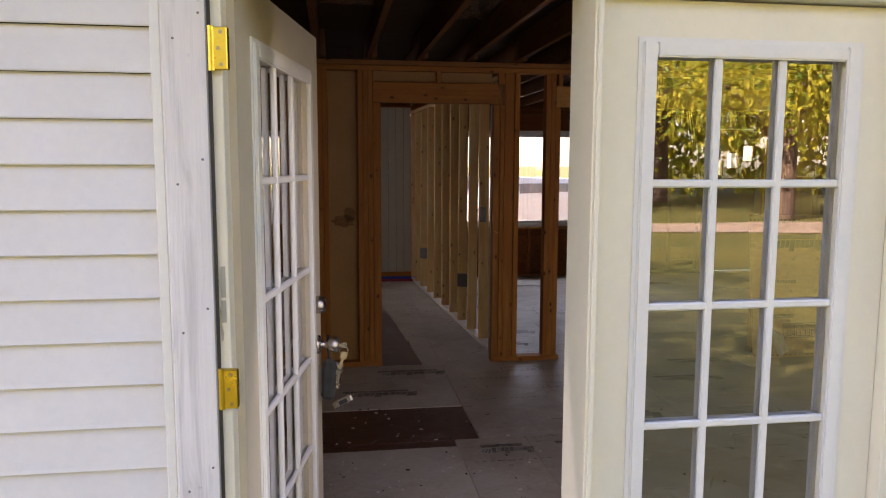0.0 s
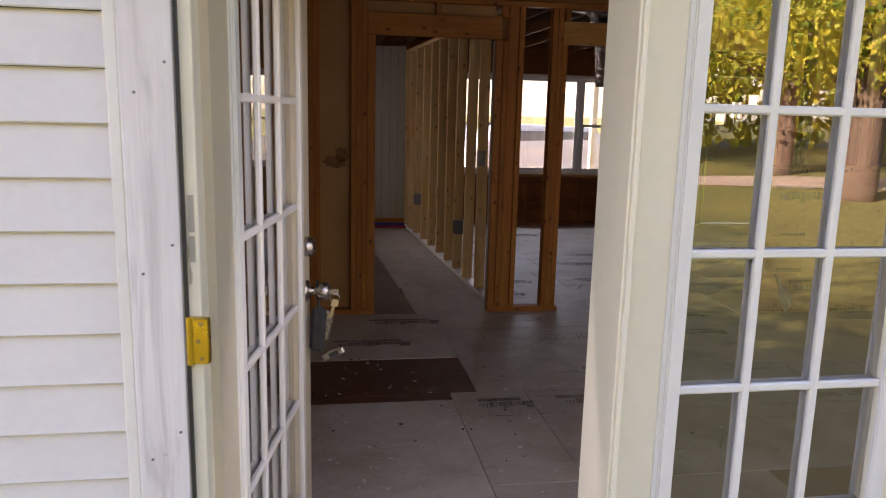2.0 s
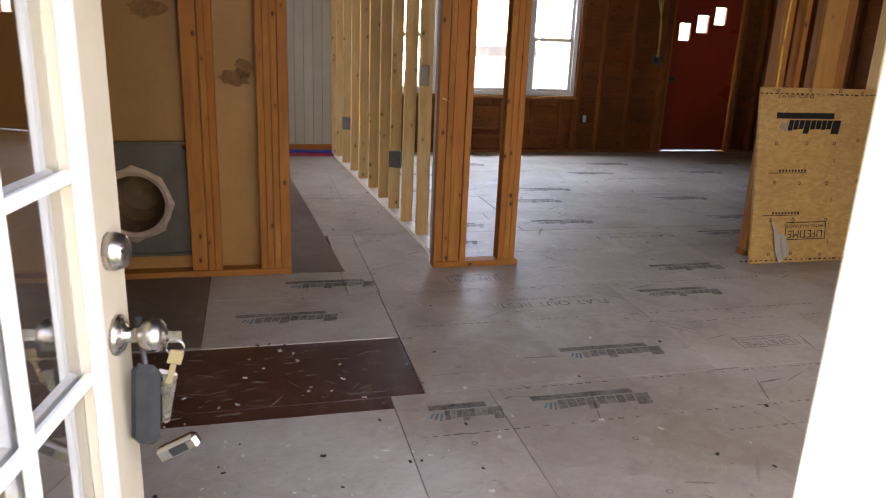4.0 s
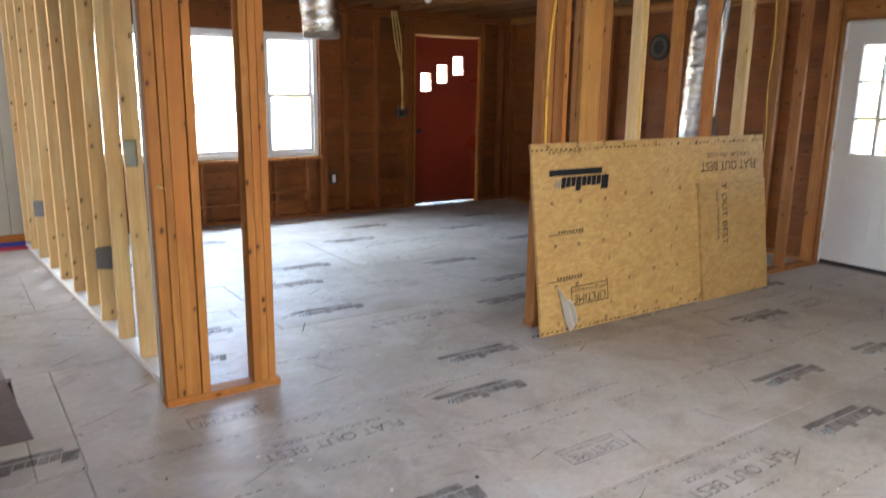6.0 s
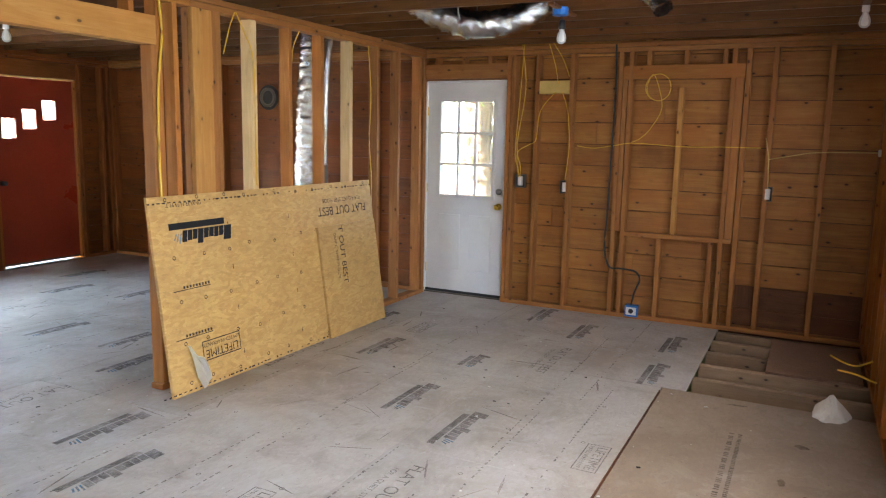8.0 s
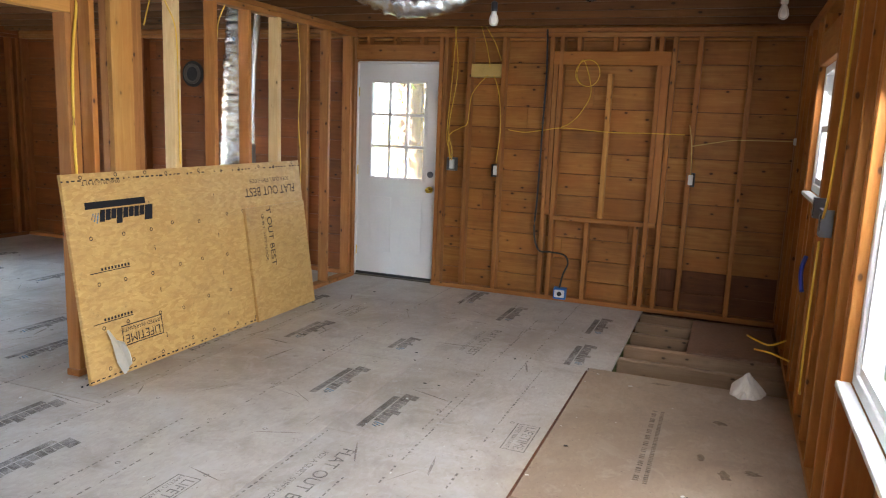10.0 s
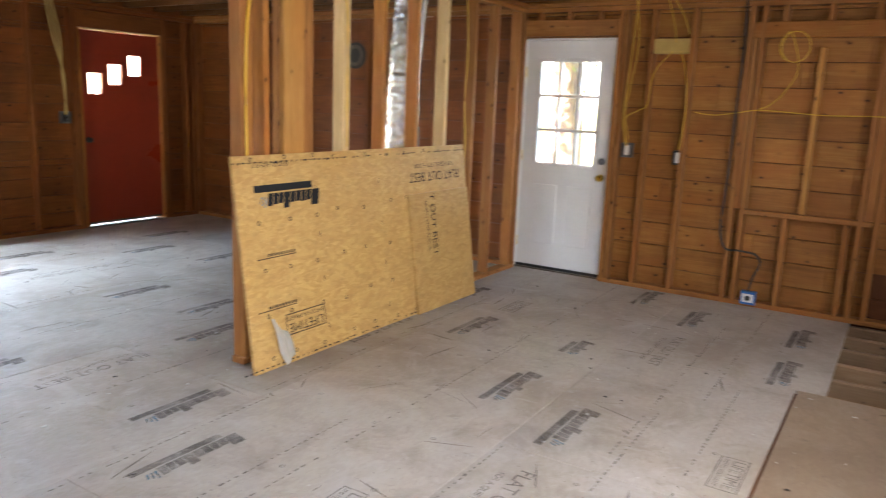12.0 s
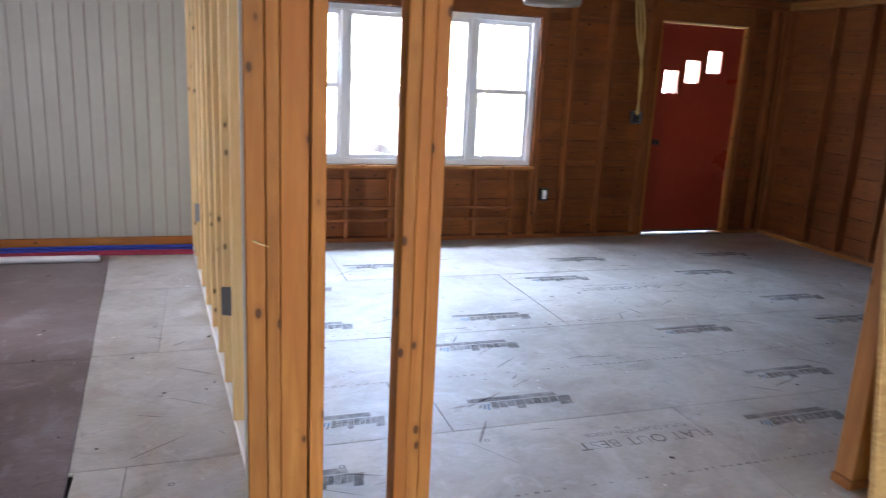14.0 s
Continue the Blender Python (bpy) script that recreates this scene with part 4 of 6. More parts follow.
def glazed_leaf(parent, w, z0, z1, gx0, gx1, gz0, gz1, cols, rows, mat, thick=0.044, bar=0.02, moulding=0.03):
    """A door leaf with a grid of panes; local x runs along it from the hinge, y through it."""
    h = thick / 2
    bm = bmesh.new()
    for a, b, c, d in ((0, gx0, z0, z1), (gx1, w, z0, z1), (gx0, gx1, z0, gz0), (gx0, gx1, gz1, z1)):
        add_box(bm, a, b, -h, h, c, d)
    bmesh.ops.remove_doubles(bm, verts=bm.verts, dist=1e-5)
    part("leaf", bm, mat, parent)
    for s in (-1, 1):
        bm = bmesh.new()
        y0, y1 = sorted((s * (h - 0.004), s * (h + 0.011)))
        m = moulding
        for a, b, c, d in ((gx0 - m, gx0 + 0.006, gz0 - m, gz1 + m), (gx1 - 0.006, gx1 + m, gz0 - m, gz1 + m), (gx0 + 0.006, gx1 - 0.006, gz0 - m, gz0 + 0.006), (gx0 + 0.006, gx1 - 0.006, gz1 - 0.006, gz1 + m)):
            vs = add_box(bm, a, b, y0, y1, c, d)
        bmesh.ops.bevel(bm, geom=bm.edges[:], offset=0.004, segments=2, affect="EDGES")
        part("glazing_frame", bm, M_WHITE, parent)
        bm = bmesh.new()
        y0, y1 = sorted((s * (h - 0.004), s * (h + 0.004)))
        for a, b, c, d in ((gx0 - m - 0.011, gx0 - m + 0.002, gz0 - m - 0.011, gz1 + m + 0.011), (gx1 + m - 0.002, gx1 + m + 0.011, gz0 - m - 0.011, gz1 + m + 0.011), (gx0 - m + 0.002, gx1 + m - 0.002, gz0 - m - 0.011, gz0 - m + 0.002), (gx0 - m + 0.002, gx1 + m - 0.002, gz1 + m - 0.002, gz1 + m + 0.011)):
            add_box(bm, a, b, y0, y1, c, d)
        part("moulding_step", bm, M_WHITE, parent)
        for i in range(1, cols):
            x = gx0 + (gx1 - gx0) * i / cols
            part("muntin", box(x - bar / 2, x + bar / 2, min(s * 0.006, s * h), max(s * 0.006, s * h), gz0, gz1, 0.004), M_WHITE, parent)
        for j in range(1, rows):
            z = gz0 + (gz1 - gz0) * j / rows
            part("muntin", box(gx0, gx1, min(s * 0.006, s * (h - 0.001)), max(s * 0.006, s * (h - 0.001)), z - bar / 2, z + bar / 2, 0.004), M_WHITE, parent)
    for i in range(cols):
        for j in range(rows):
            a, b = gx0 + (gx1 - gx0) * i / cols, gx0 + (gx1 - gx0) * (i + 1) / cols
            c, d = gz0 + (gz1 - gz0) * j / rows, gz0 + (gz1 - gz0) * (j + 1) / rows
            p = part("pane", box(a, b, -0.002, 0.002, c, d), M_GLASS, parent)
            p.visible_shadow = False


# entry: frame, fixed glazed panel, open leaf
door_1 = thing("door_1", "cream entry frame with a fixed fifteen-pane glazed panel", "door", kind="structure")
lumber(door_1, "jamb", 0.296, 0.325, 2.0, 2.16, -0.02, 2.035, M_CREAM)
# Thin dark strip that stands in for the shaded gap beside the casing.
part("weatherstrip", box(0.2965, 0.303, 1.988, 1.998, -0.02, 2.03), M_DARK, door_1, "dark strip for the shaded gap")
for z0, z1 in ((1.245, 1.295), (1.302, 1.372)):
    part("maker_label", box(0.308, 0.318, 1.9975, 1.9995, z0, z1), M_PANEL, door_1, "small grey printed label")
bm = bmesh.new()
bm.faces.new([bm.verts.new((0.3045 + dx, 1.9985, z)) for dx, z in ((0, 1.28), (0.003, 1.27), (0.002, 1.245), (0.007, 1.222), (0.006, 1.205), (0.001, 1.2), (0, 1.23))])
part("rust_stain", bm, M_STAIN, door_1, "orange rust run")
lumber(door_1, "mullion", 1.16, 1.178, 1.985, 2.16, -0.02, 2.035, M_CREAM)
lumber(door_1, "mullion_bead", 1.165, 1.177, 1.975, 1.985, -0.02, 2.03, M_CREAM)
lumber(door_1, "jamb", 1.985, 2.018, 2.0, 2.16, -0.02, 2.035, M_CREAM)
lumber(door_1, "head_jamb", 0.325, 1.985, 2.0, 2.16, 2.037, 2.064, M_CREAM)
part("threshold", box(0.325, 1.985, 1.97, 2.16, -0.03, 0.006, 0.004), M_TIN, door_1)
fixed = thing("fixed_panel", at=pose(1.18, 2.065, 0))
fixed.parent = door_1
part("head_stop", box(1.18, 1.985, 2.0, 2.16, 1.999, 2.035, 0.003), M_WHITE, door_1)
glazed_leaf(fixed, 0.803, 0.01, 1.994, 0.15, 0.665, 0.31, 1.865, 3, 5, M_CREAM)
entry = thing("entry_door", "cream glazed entry door standing open, keys in the lock", "door", at=pose(0.322, 2.085, 0, 0, 0, math.degrees(math.atan2(0.892, 0.165))))
glazed_leaf(entry, 0.905, 0.012, 2.03, 0.155, 0.75, 0.31, 1.865, 3, 5, M_BUFFSHADE)
for z in (0.2, 1.095, 1.845):
    hg = part("hinge", box(-0.102, -0.084, -0.036, -0.0015, z - 0.045, z + 0.045, 0.002), M_BRASS, entry, "bright brass hinge")
    part("hinge_pin", lathe([(0.007, z - 0.047), (0.007, z + 0.047)], 10), M_BRASS, hg, at=pose(-0.1, -0.001, 0))
    for dz in (-0.034, 0.0, 0.034):
        part("screw", lathe([(0.0045, 0.0), (0.0045, 0.0012)], 8), M_KEY, hg, at=pose(-0.1025, -0.023 + 0.006 * (dz == 0), z + dz, 0, -90, 0))
for s in (-1, 1):
    k = part("knob", lathe([(0.034, 0.0), (0.034, 0.006), (0.026, 0.012), (0.013, 0.018), (0.012, 0.036), (0.022, 0.044), (0.028, 0.056), (0.027, 0.07), (0.018, 0.078), (0.004, 0.079)], 24), M_NICKEL, entry, "satin nickel knob", True, at=pose(0.845, s * 0.022, 0.962, 90 if s < 0 else -90, 0, 0))
    d = part("deadbolt", lathe([(0.031, 0.0), (0.031, 0.012), (0.026, 0.026), (0.02, 0.03), (0.004, 0.0301)], 24), M_NICKEL, entry, "satin nickel deadbolt", True, at=pose(0.845, s * 0.022, 1.105, 90 if s < 0 else -90, 0, 0))
part("latch_plate", box(0.904, 0.9065, -0.012, 0.012, 0.93, 0.99), M_NICKEL, entry)
part("latch_plate", box(0.904, 0.9065, -0.012, 0.012, 1.075, 1.135), M_NICKEL, entry)


def sash_window(name, label, wall_y, x0, x1, z0, z1, bays, inward=-1):
    """A vinyl window in a wall along x: outer frame, mullions, sashes and panes; bays of (a, b, double-hung)."""
    w = thing(name, label, "window", kind="structure")
    y0, y1 = sorted((wall_y, wall_y + 0.09))
    f = 0.05
    for a, b, c, d in ((x0, x0 + f, z0, z1), (x1 - f, x1, z0, z1), (x0 + f, x1 - f, z0, z0 + f), (x0 + f, x1 - f, z1 - f, z1)):
        part("window_frame", box(a, b, y0, y1, c, d, 0.004), M_VINYL, w)
    for (a, b, hung), nxt in zip(bays, bays[1:] + [None]):
        if nxt:
            part("mullion", box(b, nxt[0], y0 + 0.004, y1 - 0.004, z0 + f, z1 - f, 0.004), M_VINYL, w)
        zs = [(z0 + f, z1 - f, 0.0)] if not hung else [(z0 + f, (z0 + z1) / 2 + 0.02, 0.0), ((z0 + z1) / 2 - 0.02, z1 - f, 0.03)]
        for c, d, dy in zs:
            s = 0.035
            ya = y0 + 0.02 + (0.0 if inward > 0 else 0) + (dy if inward < 0 else 0.03 - dy)
            bm = bmesh.new()
            for p, q, r, u in ((a, a + s, c, d), (b - s, b, c, d), (a + s, b - s, c, c + s), (a + s, b - s, d - s, d)):
                add_box(bm, p, q, ya, ya + 0.028, r, u)
            part("sash", bm, M_VINYL, w)
            g = part("pane", box(a + s, b - s, ya + 0.012, ya + 0.016, c + s, d - s), M_GLASS, w)
            g.visible_shadow = False
    part("window_sill", box(x0 - 0.03, x1 + 0.03, wall_y - 0.05 if inward < 0 else y1, wall_y if inward < 0 else y1 + 0.05, z0 - 0.03, z0 - 0.004, 0.004), M_BOARD if inward < 0 else M_VINYL, w)
    return w


sash_window("window_1", "white triple window with a broad middle pane", 10.5, 2.28, 4.68, 0.705, 2.055, [(2.33, 2.86, True), (2.92, 4.03, False), (4.09, 4.63, True)])
sash_window("window_2", "large white sash window beside the entry", 2.045, 2.86, 3.96, 0.67, 1.995, [(2.91, 3.91, True)], 1)
sash_window("window_3", "small white sash window with a shallow sill", 2.045, 5.43, 6.24, 1.21, 1.975, [(5.48, 6.19, True)], 1)

# red front door
door_2 = thing("front_door", "dark red wooden door with three small stepped panes", "door")
D = (10.51, 10.553)
holes = [(6.07 + i * 0.245, 6.07 + i * 0.245 + 0.16, 1.44 + i * 0.105, 1.44 + i * 0.105 + 0.215) for i in range(3)]
shell(door_2, "x", D[0], D[1], 5.985, 6.945, 0.026, 2.1, holes, M_RED, "leaf")
for a, b, c, d in holes:
    p = part("pane", box(a, b, 10.53, 10.534, c, d), M_GLASS, door_2)
    p.visible_shadow = False
    bm = bmesh.new()
    for e in ((a - 0.012, a, c - 0.012, d + 0.012), (b, b + 0.012, c - 0.012, d + 0.012), (a, b, c - 0.012, c), (a, b, d, d + 0.012)):
        add_box(bm, e[0], e[1], D[0] - 0.006, D[0], e[2], e[3])
    part("pane_bead", bm, M_RED, door_2)
part("knob", lathe([(0.03, 0), (0.03, 0.006), (0.011, 0.012), (0.011, 0.03), (0.024, 0.04), (0.026, 0.055), (0.015, 0.064), (0.003, 0.065)]), M_BLACK, door_2, "dark knob", True, at=pose(6.04, 10.51, 0.95, 90, 0, 0))
part("kick_plate", box(6.0, 6.93, 10.505, 10.51, 0.03, 0.05), M_TIN, door_2)
door_2f = thing("door_2", "brown frame of the front door", "door frame", kind="structure")
for a, b, c, d in ((5.952, 5.982, 0.0, 2.115), (6.948, 6.968, 0.0, 2.115)):
    lumber(door_2f, "jamb", a, b, 10.47, 10.58, c, d, M_OLD)
lumber(door_2f, "head_jamb", 5.982, 6.948, 10.47, 10.58, 2.104, 2.118, M_NEW)

part("threshold", box(5.952, 6.968, 10.45, 10.7, -0.03, 0.012, 0.003), M_TIN, door_2f)
# white east door
east_door = thing("back_door", "white steel door with a nine-pane window and brass knob", "door", at=pose(7.545, 5.212, 0, 0, 0, 90))
glazed_leaf(east_door, 0.84, 0.035, 2.07, 0.14, 0.7, 0.99, 1.895, 3, 3, M_WHITE, 0.044, 0.026, 0.022)
for a, b in ((0.14, 0.37), (0.47, 0.7)):
    for s in (-1, 1):
        bm = box(a, b, s * 0.022 - 0.004, s * 0.022 + 0.004, 0.25, 0.8, 0.0035)
        part("raised_panel", bm, M_WHITE, east_door)
for e in ((0.115, 0.145, 0.965, 1.92), (0.695, 0.725, 0.965, 1.92), (0.145, 0.695, 0.965, 0.995), (0.145, 0.695, 1.89, 1.92)):
    part("lite_frame", box(e[0], e[1], -0.031, 0.031, e[2], e[3], 0.006), M_WHITE, east_door)
part("door_sweep", box(0.0, 0.84, 0.012, 0.03, 0.008, 0.036), M_BLACK, east_door)
part("knob", lathe([(0.032, 0), (0.032, 0.006), (0.012, 0.012), (0.012, 0.032), (0.024, 0.04), (0.027, 0.056), (0.016, 0.066), (0.003, 0.067)]), M_BRASS, east_door, "brass knob", True, at=pose(0.065, 0.022, 0.9, -90, 0, 0))
part("deadbolt", lathe([(0.03, 0), (0.03, 0.012), (0.024, 0.02), (0.003, 0.021)]), M_GREYPL, east_door, "tarnished deadbolt", True, at=pose(0.065, 0.022, 1.045, -90, 0, 0))
for z in (0.25, 1.05, 1.8):
    part("hinge", box(0.835, 0.85, 0.015, 0.032, z - 0.045, z + 0.045, 0.002), M_BRASS, east_door)
door_3 = thing("door_3", "white frame round the back door", "door frame", kind="structure")
for a, b in ((5.196, 5.21), (6.053, 6.066)):
    lumber(door_3, "jamb", 7.5, 7.6, a, b, 0.0, 2.078, M_WHITE)
lumber(door_3, "head_jamb", 7.5, 7.6, 5.21, 6.053, 2.072, 2.09, M_WHITE)
part("threshold", box(7.49, 7.62, 5.21, 6.053, -0.02, 0.012, 0.003), M_TIN, door_3)

# Unseen window in the west wall, the opening for the hall's lamp.
hall_window = sash_window("window_4", "unseen white sash window placed to light the hall room", 0.0, -0.39, 0.39, 0.905, 1.995, [(-0.34, 0.34, True)])
hall_window.matrix_basis = pose(-0.91, 8.5, 0, 0, 0, 90)


# ---- prints on the boards ----
def text_mesh(body, size, mat):
    cu = bpy.data.curves.new("text", "FONT")
    cu.body, cu.size, cu.align_x, cu.align_y = body, size, "CENTER", "CENTER"
    ob = bpy.data.objects.new("text", cu)
    me = bpy.data.meshes.new_from_object(ob)
    bpy.data.objects.remove(ob)
    me.materials.clear()
    me.materials.append(mat)
    return me


def quad(bm, x0, x1, y0, y1, slant=0.0, mat=0):
    f = bm.faces.new([bm.verts.new(p) for p in ((x0, y0, 0), (x1, y0, 0), (x1 + slant, y1, 0), (x0 + slant, y1, 0))])
    f.material_index = mat


def mark_mesh(mats, length=0.52):
    """A dark bar under a row of heavy slanted blocks, the maker's mark as plain shapes."""
    bm = bmesh.new()
    quad(bm, -0.5 * length + 0.06, 0.5 * length, -0.075, -0.035)
    x, g = -0.5 * length, length / 0.52
    for w, h in ((0.07, 0.092), (0.044, 0.06), (0.042, 0.064), (0.044, 0.06), (0.044, 0.062), (0.05, 0.09), (0.042, 0.06), (0.042, 0.064), (0.042, 0.07)):
        w *= g
        quad(bm, x, x + w - 0.004 * g, -0.026, -0.026 + h, 0.2 * h)
        x += w
    for i in range(3):
        quad(bm, x + 0.005 + i * 0.018, x + 0.016 + i * 0.018, -0.01, 0.05 - i * 0.012, 0.02, 1)
    return mesh_of(bm, mats)


def box_print(mat):
    bm = bmesh.new()
    for e in ((-0.165, 0.165, -0.062, -0.056), (-0.165, 0.165, 0.056, 0.062), (-0.165, -0.159, -0.056, 0.056), (0.159, 0.165, -0.056, 0.056)):
        quad(bm, *e)
    return mesh_of(bm, mat)


def dash_mesh(mat, n, step, seed):
    """A dotted guide line of tiny dashes and ring marks."""
    rnd = random.Random(seed)
    bm = bmesh.new()
    for i in range(n):
        if rnd.random() < 0.8:
            w = rnd.uniform(0.008, 0.03)
            quad(bm, i * step, i * step + w, -0.003, 0.003 + rnd.uniform(0, 0.006))
    return mesh_of(bm, mat)


def ring_mesh(mat, r=0.009):
    bm = bmesh.new()
    k = 8
    a = [bm.verts.new((r * math.cos(i * 6.2832 / k), r * math.sin(i * 6.2832 / k), 0)) for i in range(k)]
    b = [bm.verts.new((0.62 * r * math.cos(i * 6.2832 / k), 0.62 * r * math.sin(i * 6.2832 / k), 0)) for i in range(k)]
    for i in range(k):
        j = (i + 1) % k
        bm.faces.new((a[i], a[j], b[j], b[i]))
    return mesh_of(bm, mat)


def tick_mesh(mat):
    bm = bmesh.new()
    quad(bm, -0.0025, 0.0025, -0.016, 0.016)
    return mesh_of(bm, mat)


PRINTS = {}
for tone, mat in (("fresh", M_INK), ("worn", M_FADED)):
    PRINTS[tone] = dict(mark=mark_mesh([mat, M_BLUEINK]), half=mark_mesh([mat, M_BLUEINK], 0.3), slogan=text_mesh("FLAT OUT BEST", 0.095, mat), sub=text_mesh("FOR A QUIET, STIFF FLOOR", 0.043, mat), frame=box_print(mat), life=text_mesh("LIFETIME", 0.075, mat), slogan_cut=text_mesh("T OUT BEST", 0.085, mat), sub_cut=text_mesh("QUIET, STIFF FLOOR", 0.04, mat),
                        limited=text_mesh("LIMITED WARRANTY", 0.034, mat), dash=dash_mesh(mat, 60, 0.04, 3), ring=ring_mesh(mat, 0.013), tick=tick_mesh(mat), date=text_mesh("09-03-22,16:59 97 T", 0.034, mat))


def stamp(parent, kind, at, tone="worn"):
    ob = new("printed_mark", PRINTS[tone][kind])
    ob.parent = parent
    ob.matrix_basis = at
    return tagged(ob, kind="stuff") if kind == "dash" else ob


def floor_stamp(kind, x, y, turn=180.0):
    z = 0.002
    stamp(floor, kind, pose(x, y, z, 0, 0, turn))
    if kind == "slogan":
        stamp(floor, "sub", pose(x, y + 0.085, z, 0, 0, turn))
    if kind == "frame":
        stamp(floor, "life", pose(x, y - 0.018, z, 0, 0, turn))
        stamp(floor, "limited", pose(x, y + 0.036, z, 0, 0, turn))


for x, y in ((2.38, 4.66), (2.07, 4.22), (3.2, 5.385), (1.14, 5.8), (3.52, 5.83), (0.87, 5.31), (4.75, 4.66), (4.45, 4.2), (5.94, 3.45), (6.75, 3.46), (5.58, 5.38), (7.15, 4.65), (6.77, 4.18),
             (4.33, 9.05), (3.47, 8.265), (3.18, 7.79), (4.68, 7.8), (5.92, 8.3), (4.77, 7.08), (3.14, 7.05), (5.9, 7.06), (6.3, 5.84), (4.38, 6.61), (5.7, 9.05), (2.3, 9.06), (3.0, 9.6), (4.8, 9.6), (6.3, 9.6), (5.95, 7.79), (2.3, 8.27)):
    floor_stamp("mark", x, y)
for x, y in ((1.52, 4.215), (2.31, 7.02), (5.6, 4.63), (2.12, 6.57)):
    floor_stamp("half", x, y)
for x, y in ((2.345, 5.32), (3.6, 4.17), (5.9, 4.15), (3.53, 6.585), (5.1, 5.83), (4.7, 8.75)):
    floor_stamp("slogan", x, y)
for x, y in ((3.23, 4.65), (4.43, 3.47), (2.01, 5.8), (6.2, 5.38)):
    floor_stamp("frame", x, y)
for x, y in ((1.7, 4.37), (1.3, 4.06), (2.5, 3.9), (4.3, 3.95), (3.0, 4.95), (5.2, 4.98), (1.5, 5.58), (3.9, 5.66), (2.1, 6.3), (4.6, 6.3), (2.2, 7.4), (4.6, 7.42), (2.4, 8.1), (4.8, 8.6), (1.5, 5.1), (3.1, 3.62), (5.2, 3.75)):
    stamp(floor, "dash", pose(x, y, 0.002))
rnd = random.Random(8)
for y in (3.56, 3.95, 4.62, 5.0, 5.42, 6.0, 6.7, 7.5, 8.4):
    for i in range(9):
        stamp(floor, "ring", pose(1.5 + i * 0.62 + rnd.uniform(-0.1, 0.1), y + rnd.uniform(-0.05, 0.05), 0.002))
# small lettering on the brown sheet, too fine to read
bm = bmesh.new()
for i in range(46):
    quad(bm, i * 0.02, i * 0.02 + rnd.uniform(0.008, 0.016), -0.02, 0.0)
    if i % 4:
        quad(bm, i * 0.02, i * 0.02 + rnd.uniform(0.008, 0.016), 0.02, 0.045)
part("fine_print", bm, M_FADED, floor, at=pose(4.2, 2.85, 0.002))


# dark smears trodden into the brown sheet
rnd = random.Random(19)
for cx, cy, rx, ry in ((4.59, 2.62, 0.05, 0.02), (4.44, 2.51, 0.055, 0.03), (4.52, 2.39, 0.035, 0.04), (5.09, 2.54, 0.03, 0.035), (5.58, 2.9, 0.02, 0.06)):
    bm = bmesh.new()
    bm.faces.new([bm.verts.new((cx + rx * rnd.uniform(0.55, 1.2) * math.cos(k * 0.4189), cy + ry * rnd.uniform(0.5, 1.3) * math.sin(k * 0.4189), 0.0021)) for k in range(15)])
    part("dirt_smear", bm, M_STAIN, floor, "dark trodden smear")


# ---- leaning strand board ----
def lean_sheet(name, label, x, y, w, h, tilt, turn=0.0):
    ob = thing(name, label, "board", at=pose(x, y, 0.001, -tilt, 0, turn))
    bm = box(0, w, 0, 0.024, 0, h, 0.002)
    part("panel", bm, M_OSB, ob)
    return ob


def upright(parent, kind, u, v, turn=180.0):
    stamp(parent, kind, pose(u, -0.0015, v) @ pose(0, 0, 0, 90, 0, 0) @ pose(0, 0, 0, 0, 0, turn), "fresh")


big = lean_sheet("strand_board_sheet", "golden strand-board sheet with upside-down black print leaning on studs", 4.0, 5.842, 2.37, 1.19, 8.1)
upright(big, "mark", 0.39, 0.95)
upright(big, "slogan", 1.93, 0.975)
upright(big, "sub", 1.93, 1.055)
upright(big, "frame", 0.43, 0.22)
upright(big, "life", 0.43, 0.2)
upright(big, "limited", 0.43, 0.255)
upright(big, "dash", 2.37, 1.15)
upright(big, "dash", 2.3, 0.02)
rnd = random.Random(5)
for v in (1.16, 0.83, 0.56, 0.29, 0.05):
    for i in range(10):
        upright(big, "ring", 0.12 + i * 0.24 + rnd.uniform(-0.04, 0.04), v + rnd.uniform(-0.015, 0.015))
for v in (0.98, 0.7, 0.43, 0.14):
    for i in range(3):
        upright(big, "tick", 0.62 + i * 0.62, v)
upright(big, "date", 0.27, 1.135)
for u, v in ((0.18, 0.62), (0.15, 0.33)):
    bm = bmesh.new()
    quad(bm, -0.08, 0.22, -0.002, 0.003)
    for i in range(9):
        quad(bm, 0.0 + i * 0.025, 0.015 + i * 0.025, 0.008, 0.024)
    part("printed_mark", bm, M_INK, big, at=pose(u, -0.0015, v) @ pose(0, 0, 0, 90, 0, 0))
small = lean_sheet("strand_board_offcut", "smaller strand-board offcut with sideways print leaning on the sheet", 5.545, 5.815, 0.8, 0.86, 8.3)
stamp(small, "slogan_cut", pose(0.28, -0.0015, 0.62) @ pose(0, 0, 0, 90, 0, 0) @ pose(0, 0, 0, 0, 0, -90), "fresh")
stamp(small, "sub_cut", pose(0.2, -0.0015, 0.62) @ pose(0, 0, 0, 90, 0, 0) @ pose(0, 0, 0, 0, 0, -90), "fresh")


